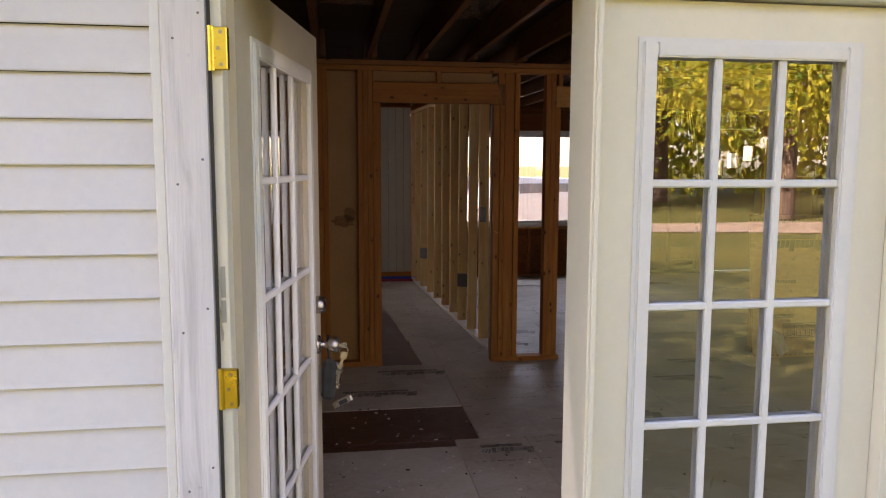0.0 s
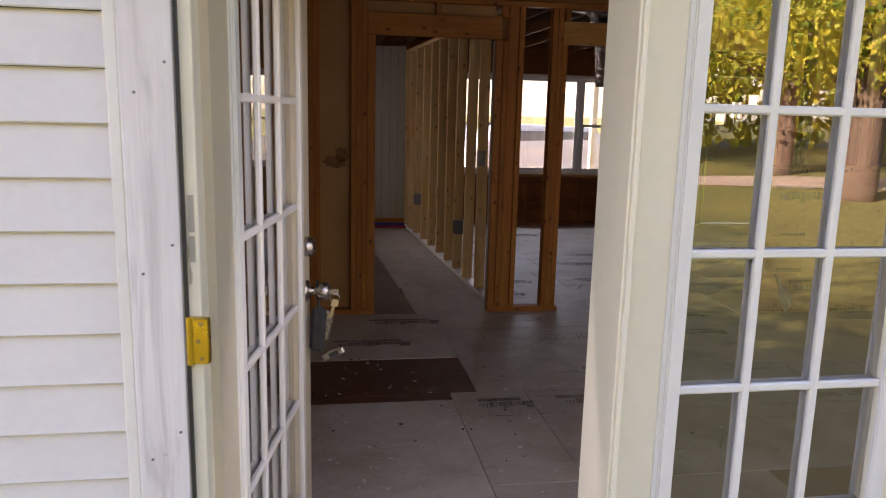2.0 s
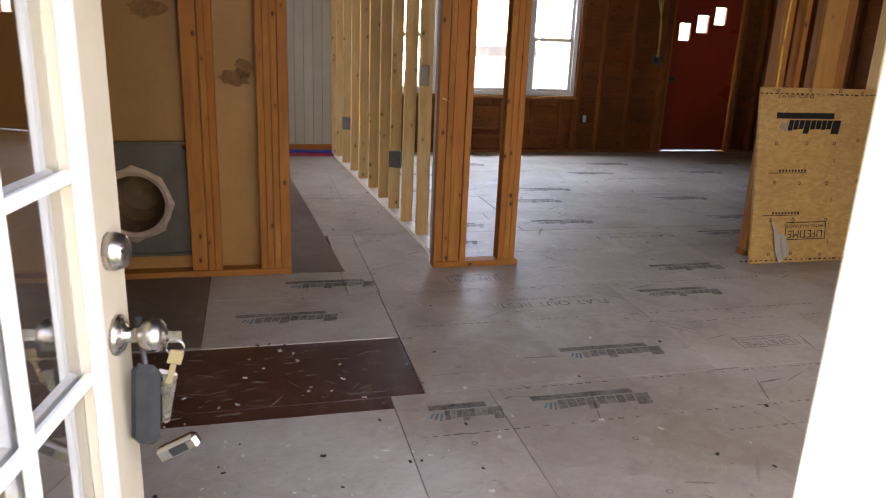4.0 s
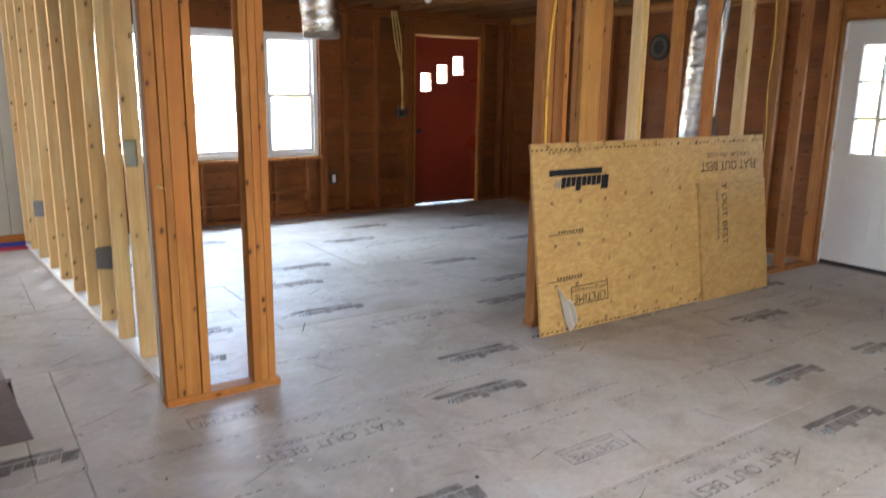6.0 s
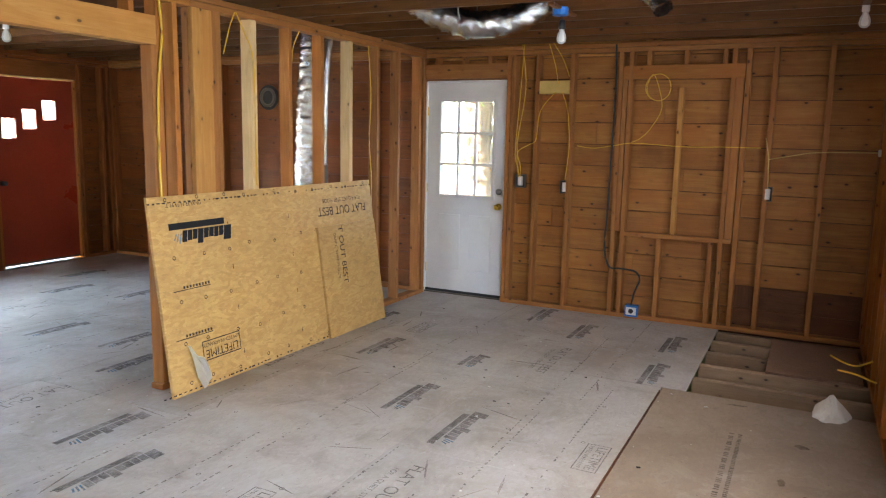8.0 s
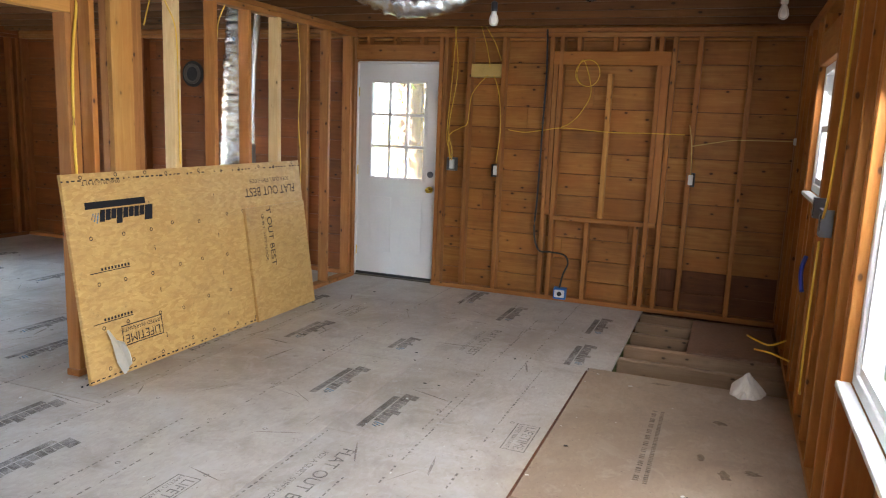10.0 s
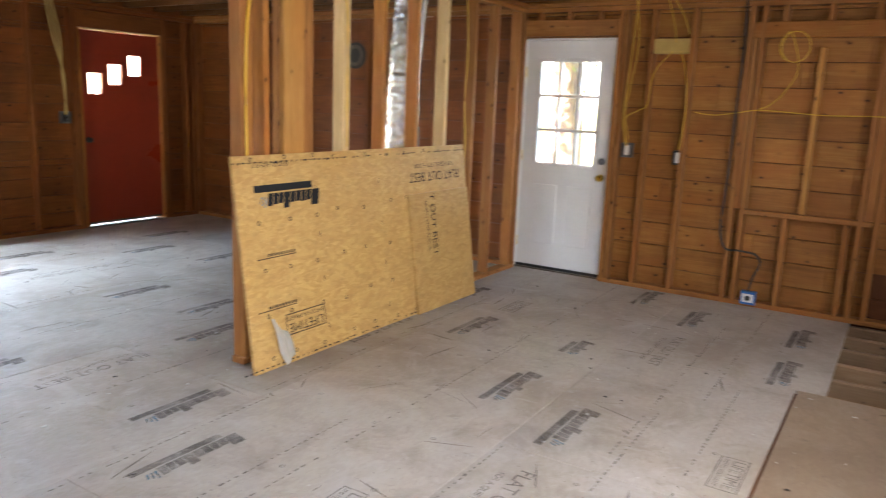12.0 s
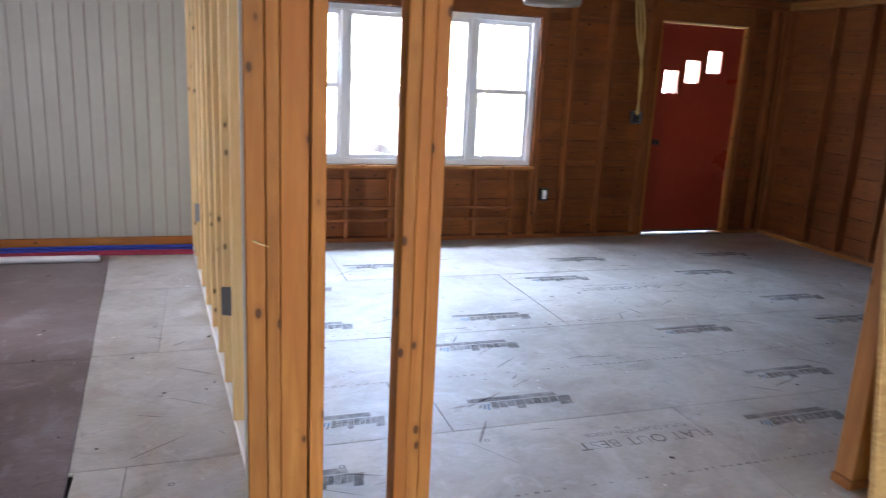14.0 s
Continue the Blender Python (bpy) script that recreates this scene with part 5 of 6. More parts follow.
def folded_bag(at, left, right, seed):
    """Thin film folded into flat facets between a left and a right edge of (x, z)."""
    rnd = random.Random(seed)
    bm = bmesh.new()
    rows = []
    for (lx, lz), (rx, rz) in zip(left, right):
        bulge = 0.3 * (rx - lx)
        rows.append([bm.verts.new((lx + (rx - lx) * s, -0.006 - bulge * d + rnd.uniform(-0.003, 0.003), lz + (rz - lz) * s)) for s, d in ((0, 0), (0.3, 0.7), (0.5, 0.45), (0.72, 1.0), (1, 0.1))])
    for a, b in zip(rows, rows[1:]):
        for i in range(4):
            bm.faces.new((a[i], a[i + 1], b[i + 1], b[i]))
    bmesh.ops.solidify(bm, geom=bm.faces[:], thickness=0.002)
    return solid("plastic_bag", bm, M_BAG, "folded off-white plastic bag against the leaning board", "bag", at=at)


folded_bag(pose(4.2, 5.825, 0.006, -8, 0, 0), ((-0.065, 0.285), (-0.045, 0.225), (-0.035, 0.165), (-0.02, 0.08), (0.015, 0.0)), ((-0.052, 0.288), (-0.005, 0.215), (0.05, 0.188), (0.075, 0.125), (0.085, 0.075)), 2)

# loose plywood and bag by the open floor bay
loose = thing("plywood_offcut", "reddish-brown plywood piece lying over the open joists", "board", at=pose(6.43, 2.19, -0.026, 0, 0, 0))
part("panel", box(0, 0.95, 0, 0.6, 0, 0.018, 0.002), M_PLY, loose)
bm = bmesh.new()
bmesh.ops.create_icosphere(bm, subdivisions=4, radius=0.13)
for v in bm.verts:
    k = max(0.0, v.co.z) / 0.13
    fold = abs(noise.noise(Vector((math.atan2(v.co.y, v.co.x) * 1.6, k * 0.8, 3.0))))
    v.co.x = v.co.x * 1.35 * (1 - 0.78 * k) * (0.82 + 0.5 * fold) - 0.05 * k
    v.co.y = v.co.y * 1.05 * (1 - 0.72 * k) * (0.82 + 0.5 * fold)
    v.co.z = max(v.co.z, -0.012) * (1.25 - 0.5 * fold)
    v.co += noise.noise_vector(v.co * 17) * 0.014
    v.co.z = max(v.co.z, -0.012)
solid("plastic_bag", bm, M_BAG, "crumpled white bag beside the open floor bay", "bag", at=pose(5.68, 2.4, 0.01) @ Matrix.Scale(0.85, 4))


# ---- ducts, lamps, boxes, cables ----
def flex_duct(name, label, pts, radius, squash=1.0, seed=1, sides=26, ridges=46, ridge=0.02, rough=0.16):
    rnd = random.Random(seed)
    phases = [rnd.uniform(0, 6.28) for _ in range(9)]
    pts = [Vector(p) for p in pts]
    bm = tube(pts, 1.0, sides)
    bm.free()
    fine = []
    for i in range(len(pts) - 1):
        a, b, c, d = pts[max(i - 1, 0)], pts[i], pts[i + 1], pts[min(i + 2, len(pts) - 1)]
        for s in range(ridges // (len(pts) - 1)):
            u = s / (ridges // (len(pts) - 1))
            fine.append(0.5 * ((2 * b) + (c - a) * u + (2 * a - 5 * b + 4 * c - d) * u * u + (3 * b - a - 3 * c + d) * u ** 3))
    fine.append(pts[-1])
    bm = bmesh.new()
    rings = []
    for i, p in enumerate(fine):
        way = fine[min(i + 1, len(fine) - 1)] - fine[max(i - 1, 0)]
        q = way.to_track_quat("Z", "Y")
        ring = []
        for k in range(sides):
            t = 2 * math.pi * k / sides
            w = noise.noise(Vector((math.cos(t) * 2.2 + seed, math.sin(t) * 2.2, i * 0.55))) * rough + ridge * (1 if i % 2 else -1)
            r = radius * (1 + w)
            v = q @ Vector((r * math.cos(t), r * math.sin(t), 0))
            v.z *= squash
            ring.append(bm.verts.new(p + v))
        rings.append(ring)
    for a, b in zip(rings, rings[1:]):
        for k in range(sides):
            bm.faces.new((a[k], a[(k + 1) % sides], b[(k + 1) % sides], b[k]))
    ob = thing(name, label, "duct")
    part("sleeve", bm, M_FOIL, ob, smooth=True)
    return ob, fine[0], fine[-1]


def collar(parent, p, r, way=(0, 0, 1)):
    q = Vector(way).to_track_quat("Z", "Y").to_matrix().to_4x4()
    part("collar", lathe([(r, -0.03), (r * 1.04, -0.02), (r * 1.04, 0.02), (r, 0.03)], 24), M_TIN, parent, smooth=True, at=Matrix.Translation(p) @ q)


d1, a, b = flex_duct("flexible_duct", "crinkled silver flexible duct hanging open from the ceiling", [(2.72, 6.9, 2.5), (2.78, 6.62, 2.42), (2.83, 6.5, 2.2), (2.84, 6.47, 1.98), (2.85, 6.46, 1.79)], 0.1, seed=3, ridges=72, ridge=0.035)
collar(d1, b, 0.095)
d2, a, b = flex_duct("flexible_duct", "silver flexible duct sagging in a broad arc below the joists", [(5.5, 5.16, 2.5), (5.53, 5.03, 2.41), (5.58, 4.84, 2.325), (5.64, 4.66, 2.3), (5.74, 4.44, 2.35), (5.83, 4.24, 2.5)], 0.1, 0.85, seed=7, ridges=60, ridge=0.012, rough=0.26)
part("hanger_strap", tube([(5.48, 4.78, 2.5), (5.5, 4.77, 2.33), (5.6, 4.76, 2.205), (5.71, 4.75, 2.33), (5.73, 4.74, 2.5)], 0.005, 6), M_TIN, d2)
d3, a, b = flex_duct("flexible_duct", "silver flexible duct rising behind the stud partition", [(5.86, 6.3, 0.7), (5.87, 6.3, 1.2), (5.89, 6.29, 1.7), (5.93, 6.28, 2.2), (5.98, 6.3, 2.5)], 0.09, seed=11, ridges=150, ridge=0.045, rough=0.2)
collar(d3, a, 0.1)
part("boot", box(-0.14, 0.14, -0.12, 0.12, 0.0, 0.68, 0.02), M_TIN, d3, at=pose(5.86, 6.3, 0.002))
d4, a, b = flex_duct("flexible_duct", "short silver duct end between the joists", [(5.78, 3.7, 2.5), (5.72, 3.55, 2.42), (5.68, 3.5, 2.34)], 0.06, seed=13, ridges=16)
d5, a, b = flex_duct("flexible_duct", "thin silver duct beside the partition studs", [(6.2, 6.36, 1.3), (6.22, 6.36, 1.8), (6.3, 6.34, 2.5)], 0.03, seed=17, ridges=40, sides=14)
part("foot", box(-0.03, 0.03, -0.03, 0.03, 0, 1.3, 0.005), M_TIN, d5, at=pose(6.2, 6.36, 0.001))
d6, a, b = flex_duct("flexible_duct", "silver duct run between the front-room joists", [(2.45, 6.75, 2.47), (2.7, 6.72, 2.45), (3.05, 6.9, 2.46), (3.2, 7.4, 2.5)], 0.085, seed=23, ridges=40)
for i, (x, y0, y1) in enumerate(((0.49, 3.4, 4.9), (0.87, 3.3, 4.5), (1.25, 3.9, 5.2), (1.63, 3.4, 4.6))):
    bm = bmesh.new()
    nx, ny = 8, 26
    vs = [[bm.verts.new((x + 0.325 * p / nx, y0 + (y1 - y0) * q / ny, 2.545 + 0.018 * noise.noise(Vector((p * 0.9, q * 0.8, i * 5.0))))) for q in range(ny + 1)] for p in range(nx + 1)]
    for p in range(nx):
        for q in range(ny):
            bm.faces.new((vs[p][q], vs[p][q + 1], vs[p + 1][q + 1], vs[p + 1][q]))
    bmesh.ops.solidify(bm, geom=bm.faces[:], thickness=-0.012)
    solid("foil_insulation", bm, M_FOIL, "wrinkled silver foil facing tucked between ceiling joists", "insulation", "foil between the joists")


def bulb(x, y, z, top, label, blue=False):
    """A bare bulb on a holder that hangs by its cable."""
    ob = thing("light_bulb", label, "lamp", "bare bulbs")
    if blue:
        part("ceiling_box", lathe([(0.05, 0.0), (0.05, 0.045), (0.045, 0.05)], 16), M_BLUE, ob, "bright blue plastic box", at=pose(x - 0.04, y, CEIL - 0.05))
    part("mounting_bar", box(x - 0.24, x + 0.24, y - 0.02, y + 0.02, CEIL - 0.018, CEIL - 0.001, 0.003), M_JOIST, ob, "wooden cleat across the joists")
    part("cord", tube([(x - 0.03, y, CEIL - 0.015), (x - 0.01, y, (z + CEIL) / 2 + 0.05), (x, y, z + 0.1)], 0.004, 6), M_BLACK if blue else M_YELLOW, ob)
    part("holder", lathe([(0.012, 0.115), (0.02, 0.11), (0.021, 0.06), (0.018, 0.055)], 14), M_BLACK if blue else M_WHITE, ob, smooth=True, at=pose(x, y, z))
    part("bulb", lathe([(0.014, 0.062), (0.016, 0.045), (0.027, 0.02), (0.031, -0.002), (0.028, -0.02), (0.016, -0.032), (0.002, -0.036)], 18), M_BULB, ob, "white frosted bulb", True, at=pose(x, y, z))


bulb(5.66, 4.12, 2.195, CEIL, "bare white bulb hanging from a blue ceiling box", True)
bulb(4.46, 7.87, 2.2, CEIL, "bare white bulb hanging in the front room")
bulb(6.05, 2.42, 2.27, CEIL, "bare white bulb hanging near the corner")

# round vent in the east wall
v = thing("wall_vent", "round dark pipe vent through the board wall", "vent", at=pose(7.522, 8.04, 1.94, 0, -90, 0))
part("plate", lathe([(0.135, 0.0), (0.135, 0.012), (0.1, 0.014)], 24), M_DARK, v)
part("pipe", lathe([(0.105, 0.01), (0.105, 0.03), (0.078, 0.034), (0.074, 0.012)], 24), M_TIN, v, smooth=True)


def wall_box(name, label, m, mat=M_GREYPL, w=0.055, h=0.095, face=M_BLACK, white=False, blank=False):
    """An electrical box; local z points away from the wall."""
    ob = thing(name, label, "electrical box", "wall boxes", at=m)
    bm = bmesh.new()
    for e in ((-w, w, -h, -h + 0.004), (-w, w, h - 0.004, h), (-w, -w + 0.004, -h, h), (w - 0.004, w, -h, h)):
        add_box(bm, e[0] * 0.6, e[1] * 0.6, e[2] * 0.6, e[3] * 0.6, -0.04, 0.012)
    add_box(bm, -w * 0.6, w * 0.6, -h * 0.6, h * 0.6, -0.042, -0.038)
    part("box", bm, mat, ob)
    if blank:
        part("cover", box(-w * 0.6, w * 0.6, -h * 0.6, h * 0.6, 0.0125, 0.015, 0.001), mat, ob)
        return ob
    part("receptacle", box(-0.018, 0.018, -0.042, 0.042, -0.03, 0.014, 0.003), M_WHITE if white else face, ob, "white receptacle" if white else "")
    for s in (-1, 1):
        part("socket", box(-0.011, 0.011, s * 0.02 - 0.011, s * 0.02 + 0.011, 0.0135, 0.017, 0.002), M_WHITE if white else M_GREYPL, ob)
    return ob


def facing(x, y, z, way):
    """A pose whose local z points along way and local y up."""
    f = Vector(way).normalized()
    r = Vector((0, 0, 1)).cross(f).normalized()
    return Matrix.Translation((x, y, z)) @ Matrix((r, Vector((0, 0, 1)), f)).transposed().to_4x4()


wall_box("electrical_box", "black two-gang box with white receptacles beside the back door", facing(7.44, 5.035, 1.165, (-1, 0, 0)), M_GREYPL, 0.075, 0.1, M_BLACK, True)
wall_box("electrical_box", "small box with white receptacle on a stud", facing(7.44, 4.61, 1.13, (-1, 0, 0)), M_BLACK, white=True)
wall_box("electrical_box", "small box with white receptacle on a bare stud", facing(7.44, 2.925, 1.155, (-1, 0, 0)), M_BLACK, white=True)
floor_box = wall_box("floor_box", "blue-edged box with black round socket near the floor", facing(7.41, 3.94, 0.075, (-1, 0, 0)), M_BLUE, 0.09, 0.085, blank=True)
part("face_plate", box(-0.044, 0.044, -0.034, 0.034, 0.0155, 0.019, 0.003), M_PVC, floor_box, "pale metal face plate")
part("socket", lathe([(0.021, 0.019), (0.021, 0.023), (0.014, 0.0235), (0.012, 0.02)], 18), M_BLACK, floor_box, "black round socket")
wall_box("electrical_box", "grey box on the pale hall studs", facing(1.826, 7.455, 0.446, (-0.45, -0.9, 0)), M_GREYPL, 0.085, 0.11, blank=True)
wall_box("electrical_box", "grey box far along the pale hall studs", facing(1.7, 9.56, 0.46, (-0.45, -0.9, 0)), M_GREYPL, 0.085, 0.11, blank=True)
wall_box("electrical_box", "switch box high on a pale hall stud", facing(1.86, 6.655, 1.154, (-0.3, -0.95, 0)), M_GREYPL, 0.045, 0.11, blank=True)
wall_box("electrical_box", "outlet box low on the front wall", facing(4.84, 10.45, 0.43, (0, -1, 0)), M_BLACK, white=True)
wall_box("electrical_box", "switch box beside the red front door", facing(5.77, 10.45, 1.19, (0, -1, 0)), M_GREYPL, 0.08, 0.1)
wall_box("electrical_box", "switch box on the tan panelled partition", facing(-0.2, 6.045, 1.165, (0, -1, 0)), M_BLACK, 0.06, 0.1, white=True)
wall_box("electrical_box", "dark outlet box beside the small window", facing(4.99, 2.185, 1.14, (0, 1, 0)), M_GREYPL, 0.09, 0.11)
wall_box("electrical_box", "dark outlet box below the small window", facing(5.35, 2.185, 1.18, (0, 1, 0)), M_GREYPL, 0.06, 0.09)


def cable(label, pts, mat=M_YELLOW, r=0.0042, name="cable"):
    return solid(name, tube(pts, r, 7), mat, label, "cable", "loose cables", smooth=True)


X = 7.418
cable("yellow cable bundle hanging down to a box by the back door", [(X, 5.03, 2.4), (X - 0.01, 5.05, 1.95), (X, 5.085, 1.45), (X, 5.06, 1.3), (X, 5.045, 1.2)])
cable("yellow cable bundle hanging down to a box by the back door", [(X, 5.05, 2.4), (X - 0.01, 5.0, 2.0), (X - 0.01, 5.065, 1.5), (X, 5.03, 1.3), (X, 5.03, 1.2)])
cable("yellow cable looping from the painted block", [(X, 4.72, 1.97), (X - 0.02, 4.85, 1.8), (X - 0.01, 4.885, 1.55), (X - 0.01, 4.95, 1.5), (X - 0.01, 5.06, 1.42), (X, 5.04, 1.22)])
cable("yellow cable from ceiling to the painted block", [(X, 4.8, 2.4), (X - 0.01, 4.73, 2.2), (X, 4.7, 2.04)])
cable("yellow cable from ceiling to the painted block", [(X, 4.76, 2.4), (X - 0.01, 4.66, 2.25), (X, 4.6, 2.1)])
cable("yellow cable dropping from the painted block", [(X, 4.66, 1.97), (X - 0.01, 4.6, 1.8), (X, 4.575, 1.5), (X, 4.6, 1.2)])
cable("yellow cable stretched across the bare studs", [(X, 4.5, 1.5), (X, 4.35, 1.485), (X, 4.18, 1.51), (X, 4.0, 1.535), (X, 3.6, 1.515), (X, 3.3, 1.52), (X, 3.0, 1.52)])
cable("thin cable crossing to the far corner", [(X, 2.94, 1.43), (X, 2.75, 1.47), (X, 2.59, 1.495), (X, 2.16, 1.505)], M_YELPAINT, 0.004)
cable("yellow cable dropping to a wall box", [(X, 2.97, 1.6), (X - 0.008, 2.94, 1.45), (X, 2.925, 1.2)], M_YELPAINT, 0.004)
loop = [(X - 0.015, 3.83 + 0.1 * math.cos(a) - 0.01 * a / 6, 2.0 + 0.11 * math.sin(a)) for a in [k * 0.7 - 1.0 for k in range(13)]]
cable("coil of yellow cable hung on the wall framing", loop + [(X, 3.79, 1.85), (X, 3.86, 1.68), (X, 3.95, 1.58), (X, 4.03, 1.54)])
cable("black cable running down to the floor box", [(X, 4.2, 2.36), (X, 4.185, 2.0), (X - 0.01, 4.19, 1.5), (X, 4.2, 0.95), (X, 4.21, 0.62), (X, 4.16, 0.45), (X, 4.05, 0.44), (X - 0.03, 3.92, 0.43), (X - 0.03, 3.88, 0.36), (X - 0.02, 3.92, 0.25), (X - 0.01, 3.945, 0.12)], M_BLACK, 0.008)
Y = P0 - 0.012
cable("yellow cable running down the opening's jamb stud", [(4.15, Y, 2.3), (4.165, Y, 2.1), (4.13, Y, 1.85), (4.115, Y, 1.5), (4.12, Y, 1.15)], r=0.008)
cable("yellow cable stapled up a partition stud", [(4.66, Y, 2.05), (4.72, Y, 2.22), (4.77, Y, 2.32)])
cable("yellow cable stapled up a partition stud", [(4.78, Y, 2.32), (4.86, Y, 2.2), (4.94, Y, 2.04), (4.95, Y, 1.6), (4.955, Y, 1.2)])
cable("yellow cable beside the duct", [(5.5, Y + 0.05, 2.3), (5.42, Y + 0.05, 2.15), (5.4, Y + 0.05, 1.9)])
cable("yellow cable down a partition stud", [(6.44, Y + 0.05, 2.32), (6.47, Y + 0.04, 1.9), (6.45, Y + 0.04, 1.5), (6.49, Y + 0.04, 1.1), (6.45, Y + 0.04, 0.5)])
for k in range(3):
    cable("yellow cables hanging beside the red door", [(5.62 + 0.03 * k, 10.44, 2.36), (5.66 + 0.04 * k, 10.42, 2.0), (5.76 - 0.01 * k, 10.42, 1.6), (5.755 + 0.012 * k, 10.44, 1.22)], M_YELPAINT, 0.008)
cable("thin yellow cable into a switch box", [(-0.235, 6.02, 1.75), (-0.225, 6.015, 1.45), (-0.21, 6.03, 1.2)], M_YELPAINT, 0.004)
cable("yellow cable ends sticking out above the floor bay", [(5.9, 2.2, 0.3), (5.85, 2.3, 0.27), (5.95, 2.42, 0.29)], M_YELLOW, 0.006)
cable("yellow cable ends sticking out above the floor bay", [(5.55, 2.2, 0.27), (5.6, 2.3, 0.29), (5.75, 2.38, 0.26)], M_YELLOW, 0.006)
cable("yellow cable along a stud of the entry wall", [(4.7, 2.185, 2.3), (4.72, 2.19, 1.7), (4.82, 2.19, 1.3), (4.96, 2.19, 1.15)], M_YELLOW, 0.006)
cable("yellow cable along a stud near the floor", [(4.97, 2.19, 1.05), (4.92, 2.2, 0.7), (4.9, 2.2, 0.35), (4.95, 2.19, 0.28)], M_YELLOW, 0.006)
cable("short length of blue tubing on the entry wall", [(5.46, 2.19, 0.9), (5.42, 2.21, 0.82), (5.36, 2.2, 0.72)], M_BLUEPIPE, 0.012, "tubing")
part("stud_cap", box(7.40, 7.43, 2.15, 2.19, 1.475, 1.53, 0.006), M_PVC, wall_east, "white plastic fitting")

# supply tubing at the end of the hall
for k, (mat, y, z, nm) in enumerate(((M_BLUEPIPE, 10.33, 0.014, "blue"), (M_BLUEPIPE, 10.36, 0.014, "blue"), (M_REDPIPE, 10.27, 0.013, "red"), (M_BLUEPIPE, 10.345, 0.038, "blue"), (M_REDPIPE, 10.2, 0.013, "red"))):
    cable(nm + " plastic water tubing along the hall's end", [(-0.6, y, z), (0.3, y - 0.02 + 0.01 * k, z), (1.1, y + 0.015, z), (1.76, y - 0.03, z)], mat, 0.0125, "water_tubing")
cable("white plastic pipe lying on the hall floor", [(-0.7, 10.05, 0.03), (0.2, 10.04, 0.03), (0.95, 10.02, 0.03)], M_PVC, 0.028, "plastic_pipe")

# return-air opening in the tan partition
vent = thing("return_air_box", "dark sheet-metal panel with a round taped duct opening", "duct opening")
bm = bmesh.new()
R, C = 0.172, (0.06, 0.432)
K = 40
outer = []
for k in range(K):
    a = 2 * math.pi * k / K
    dx, dz = math.cos(a), math.sin(a)
    x0, x1, z0, z1 = -0.19 - C[0], 0.355 - C[0], 0.14 - C[1], 0.785 - C[1]
    s = min((x1 if dx > 0 else x0) / dx if abs(dx) > 1e-6 else 99, (z1 if dz > 0 else z0) / dz if abs(dz) > 1e-6 else 99)
    outer.append((C[0] + dx * s, C[1] + dz * s))
ov = [bm.verts.new((x, 6.092, z)) for x, z in outer]
iv = [bm.verts.new((C[0] + R * math.cos(2 * math.pi * k / K), 6.092, C[1] + R * math.sin(2 * math.pi * k / K))) for k in range(K)]
dv = [bm.verts.new((p.co.x, 6.096, p.co.z)) for p in iv]
for k in range(K):
    j = (k + 1) % K
    bm.faces.new((ov[k], ov[j], iv[j], iv[k]))
    bm.faces.new((iv[k], iv[j], dv[j], dv[k]))
part("sheet_panel", bm, M_TIN, vent)
bm = lathe([(R * 0.98, 0.0), (R * 0.98, 0.16), (R * 0.9, 0.22), (R * 0.6, 0.3), (0.01, 0.34)], 32)
bmesh.ops.delete(bm, geom=[f for f in bm.faces if len(f.verts) > 4 and f.calc_center_median().z < 0.01], context="FACES_ONLY")
part("duct_throat", bm, M_THROAT, vent, "dark inside of the duct", at=pose(C[0], 6.094, C[1], -90, 0, 0))
bm = bmesh.new()
rnd = random.Random(4)
K = 32
tape = [0.206 / math.cos((k % 4) * math.pi / 16 - math.pi / 8) * rnd.uniform(0.98, 1.03) for k in range(K)]
ro = [bm.verts.new((C[0] + tape[k] * math.cos(2 * math.pi * k / K), 6.088 - rnd.uniform(0, 0.004), C[1] + tape[k] * math.sin(2 * math.pi * k / K))) for k in range(K)]
rm = [bm.verts.new((C[0] + 0.188 * math.cos(2 * math.pi * k / K), 6.076 - rnd.uniform(0, 0.008), C[1] + 0.188 * math.sin(2 * math.pi * k / K))) for k in range(K)]
ri = [bm.verts.new((C[0] + 0.166 * math.cos(2 * math.pi * k / K), 6.083, C[1] + 0.166 * math.sin(2 * math.pi * k / K))) for k in range(K)]
rb = [bm.verts.new((p.co.x, 6.1, p.co.z)) for p in ri]
for k in range(K):
    j = (k + 1) % K
    bm.faces.new((ro[k], ro[j], rm[j], rm[k]))
    bm.faces.new((rm[k], rm[j], ri[j], ri[k]))
    bm.faces.new((ri[k], ri[j], rb[j], rb[k]))
part("tape_ring", bm, M_TAPE, vent, "crumpled pale tape round the opening")
for z in (0.135, 0.785):
    part("metal_lip", box(-0.19, 0.357, 6.06, 6.092, z - 0.008, z + 0.008, 0.003), M_TIN, vent)

# keys in the entry lock
E = Matrix.Translation((0.322, 2.085, 0)) @ pose(0, 0, 0, 0, 0, math.degrees(math.atan2(0.892, 0.165)))
keys = thing("key_ring", "house keys with black and grey car fobs hanging from the knob", "keys", at=E @ pose(0.845, -0.105, 0.96))
bm = bmesh.new()
add_box(bm, -0.001, 0.001, -0.022, 0.0, -0.01, 0.01)
add_box(bm, -0.001, 0.001, 0.0, 0.014, -0.004, 0.004)
part("key", bm, M_NICKEL, keys, "steel house key in the lock")
bm = box(-0.0012, 0.0012, -0.012, 0.012, -0.045, -0.02, 0.001)
add_box(bm, -0.0012, 0.0012, -0.005, 0.005, -0.08, -0.045)
part("key", bm, M_KEY, keys, "worn brass key", at=pose(0, -0.02, -0.004, 18, 0, 20))
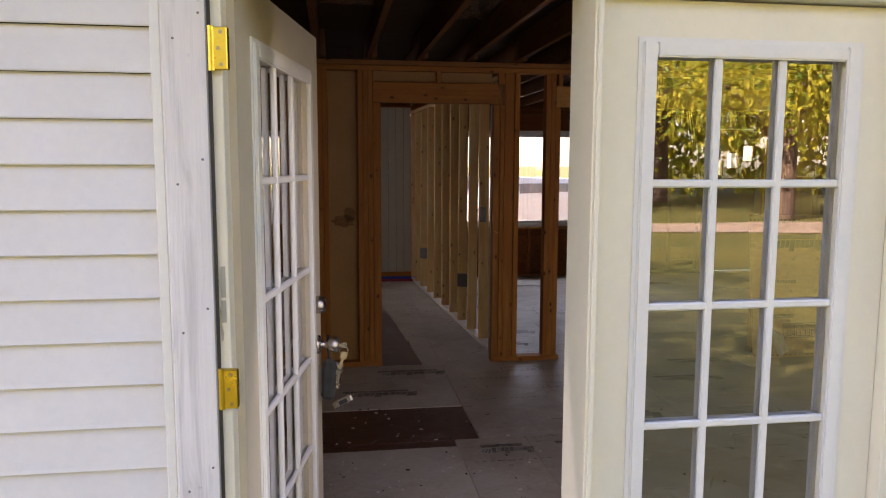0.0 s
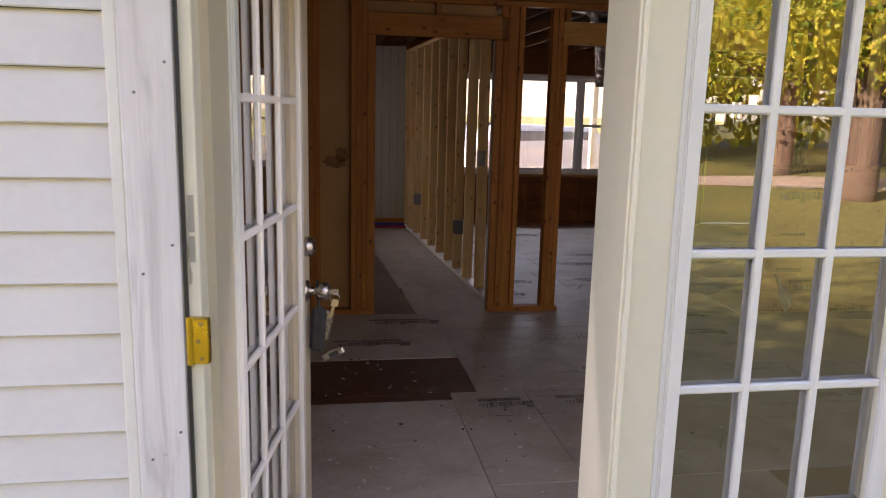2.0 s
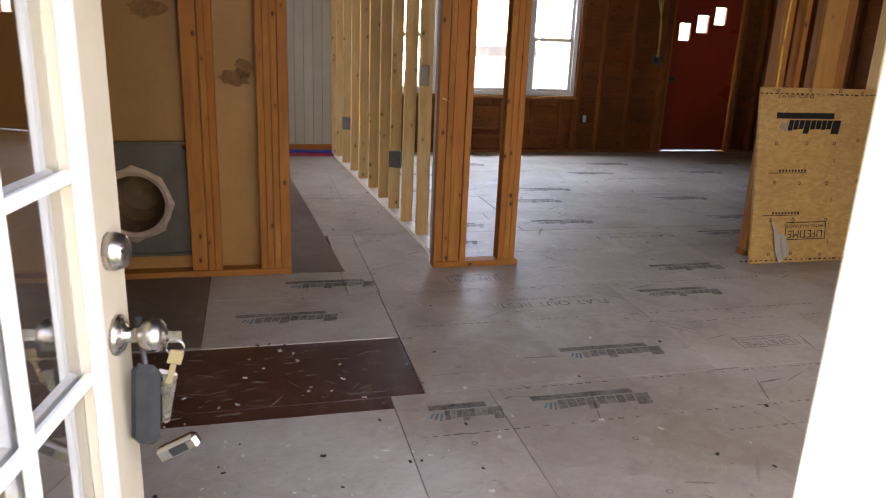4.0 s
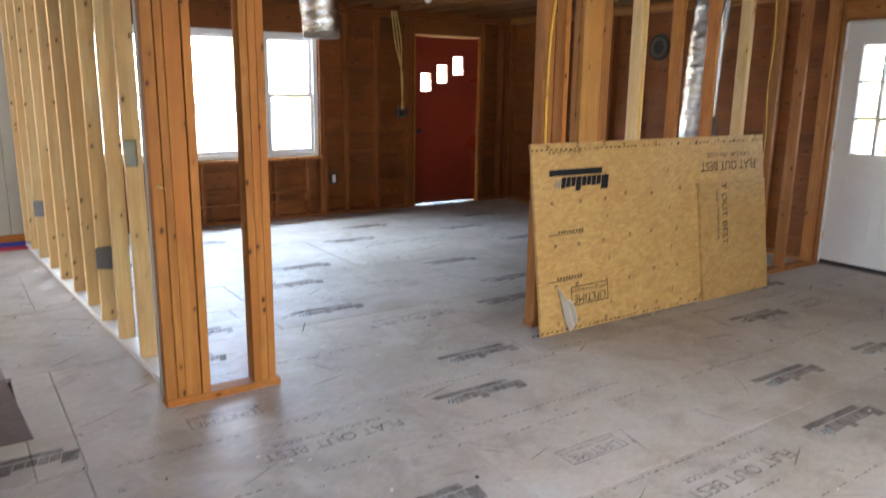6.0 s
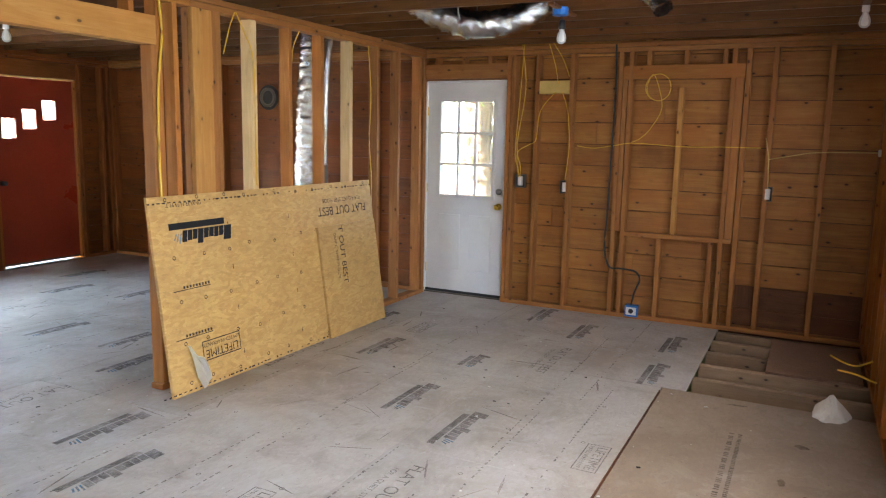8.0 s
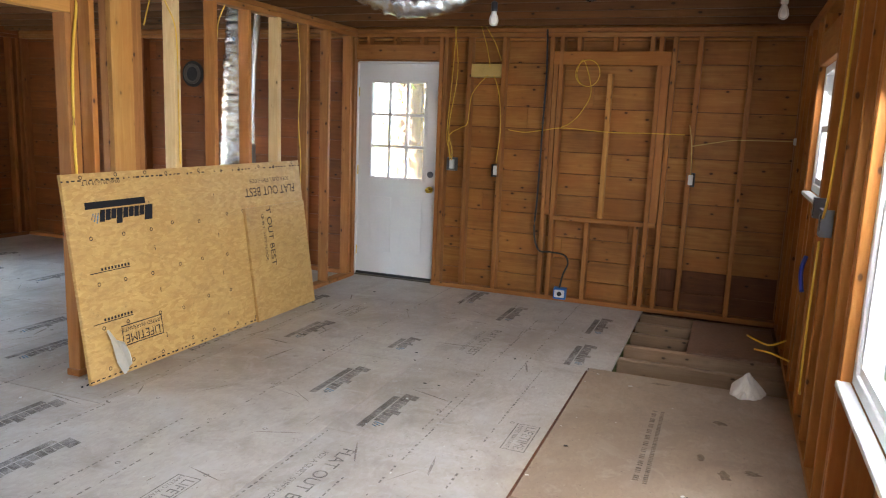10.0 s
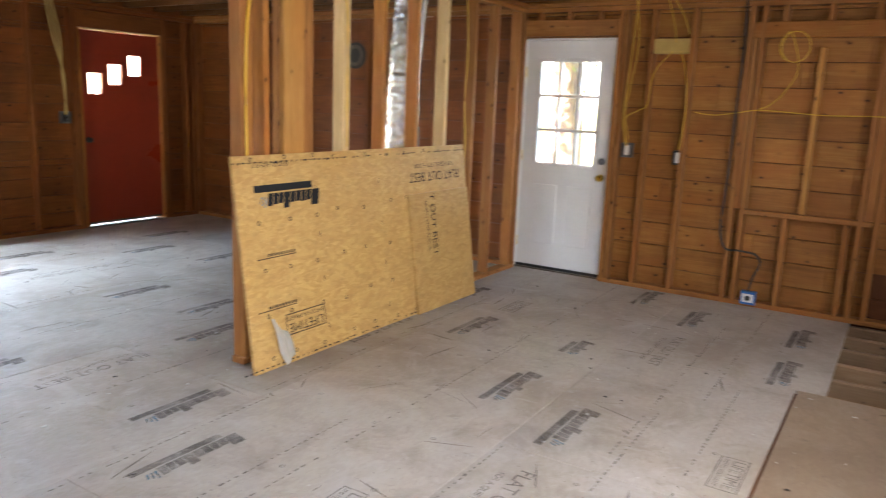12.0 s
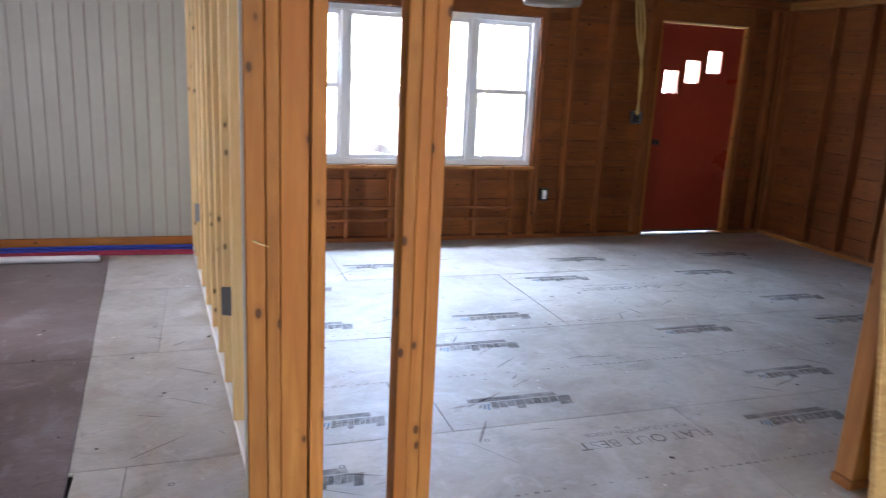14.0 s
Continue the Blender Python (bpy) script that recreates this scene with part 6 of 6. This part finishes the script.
part("ring", tube([(0, -0.01 + 0.015 * math.cos(a), -0.02 + 0.015 * math.sin(a)) for a in [k * 0.5 for k in range(14)]], 0.0014, 6), M_NICKEL, keys)
part("strap", tube([(0.0, 0.045, 0.034), (0.01, 0.05, 0.0), (0.006, 0.045, -0.03), (0.0, 0.04, -0.05)], 0.005, 6), M_BLACK, keys)
bm = box(-0.012, 0.012, -0.024, 0.024, -0.075, 0.075, 0.012)
part("fob", bm, M_RUBBER, keys, "grey-black rubber fob", at=pose(0.0, 0.045, -0.125, 4, 0, 0))
bm = box(-0.006, 0.006, -0.018, 0.018, -0.05, 0.05, 0.005)
part("fob", bm, M_NICKEL, keys, "silver key blade fob", at=pose(0.012, 0.02, -0.115, 12, 0, 0))
bm = box(-0.011, 0.011, -0.038, 0.038, -0.014, 0.014, 0.006)
part("tag", bm, M_NICKEL, keys, "white and black charm tag", at=pose(0.0, -0.005, -0.205, -28, 0, 0))
part("tag_print", box(-0.0118, 0.0118, -0.02, 0.015, -0.009, 0.009, 0.002), M_BLACK, keys, at=pose(0.0, -0.005, -0.205, -28, 0, 0))

# pale scuffs and drag marks on the subfloor
rnd = random.Random(61)
bm = bmesh.new()
for i in range(330):
    if i < 110:
        x, y, w, a = rnd.uniform(-0.3, 1.25), rnd.uniform(4.34, 4.96), rnd.uniform(0.02, 0.12), rnd.gauss(0.1, 0.35)
    else:
        x, y, w, a = rnd.uniform(1.4, 7.0), rnd.uniform(3.5, 9.8), rnd.uniform(0.04, 0.3), rnd.gauss(0.0, 0.7)
    h = rnd.uniform(0.0012, 0.006)
    c, s = math.cos(a), math.sin(a)
    bm.faces.new([bm.verts.new((x + u * c - v * s, y + u * s + v * c, 0.0016)) for u, v in ((0, -h), (w * 0.6, -h * 1.4), (w, 0), (w * 0.5, h), (0.1 * w, h * 0.5))])
tagged(part("floor_scuffs", bm, M_SCUFF, floor, "pale scuffs and drag marks"), kind="stuff")

# litter of chips and sawdust on the floor
rnd = random.Random(12)
bm = bmesh.new()
for i in range(420):
    x, y = rnd.uniform(-0.5, 7.0), rnd.uniform(2.6, 9.8)
    if rnd.random() < 0.35:
        x, y = rnd.uniform(-0.4, 1.6), rnd.uniform(3.2, 5.0)
    if x > 5.6 and y < 3.3:
        continue
    s, t = rnd.uniform(0.003, 0.011), rnd.uniform(0.001, 0.003)
    vs = add_box(bm, -s, s, -s * rnd.uniform(0.3, 0.9), s * 0.6, 0.0, t, 1 if rnd.random() < 0.35 else 0)
    bmesh.ops.transform(bm, matrix=pose(x, y, 0.0025, 0, 0, rnd.uniform(0, 360)), verts=vs)
solid("floor_litter", bm, [M_PAPER, M_DARK], "scattered pale and dark wood chips on the subfloor", "debris", kind="stuff")
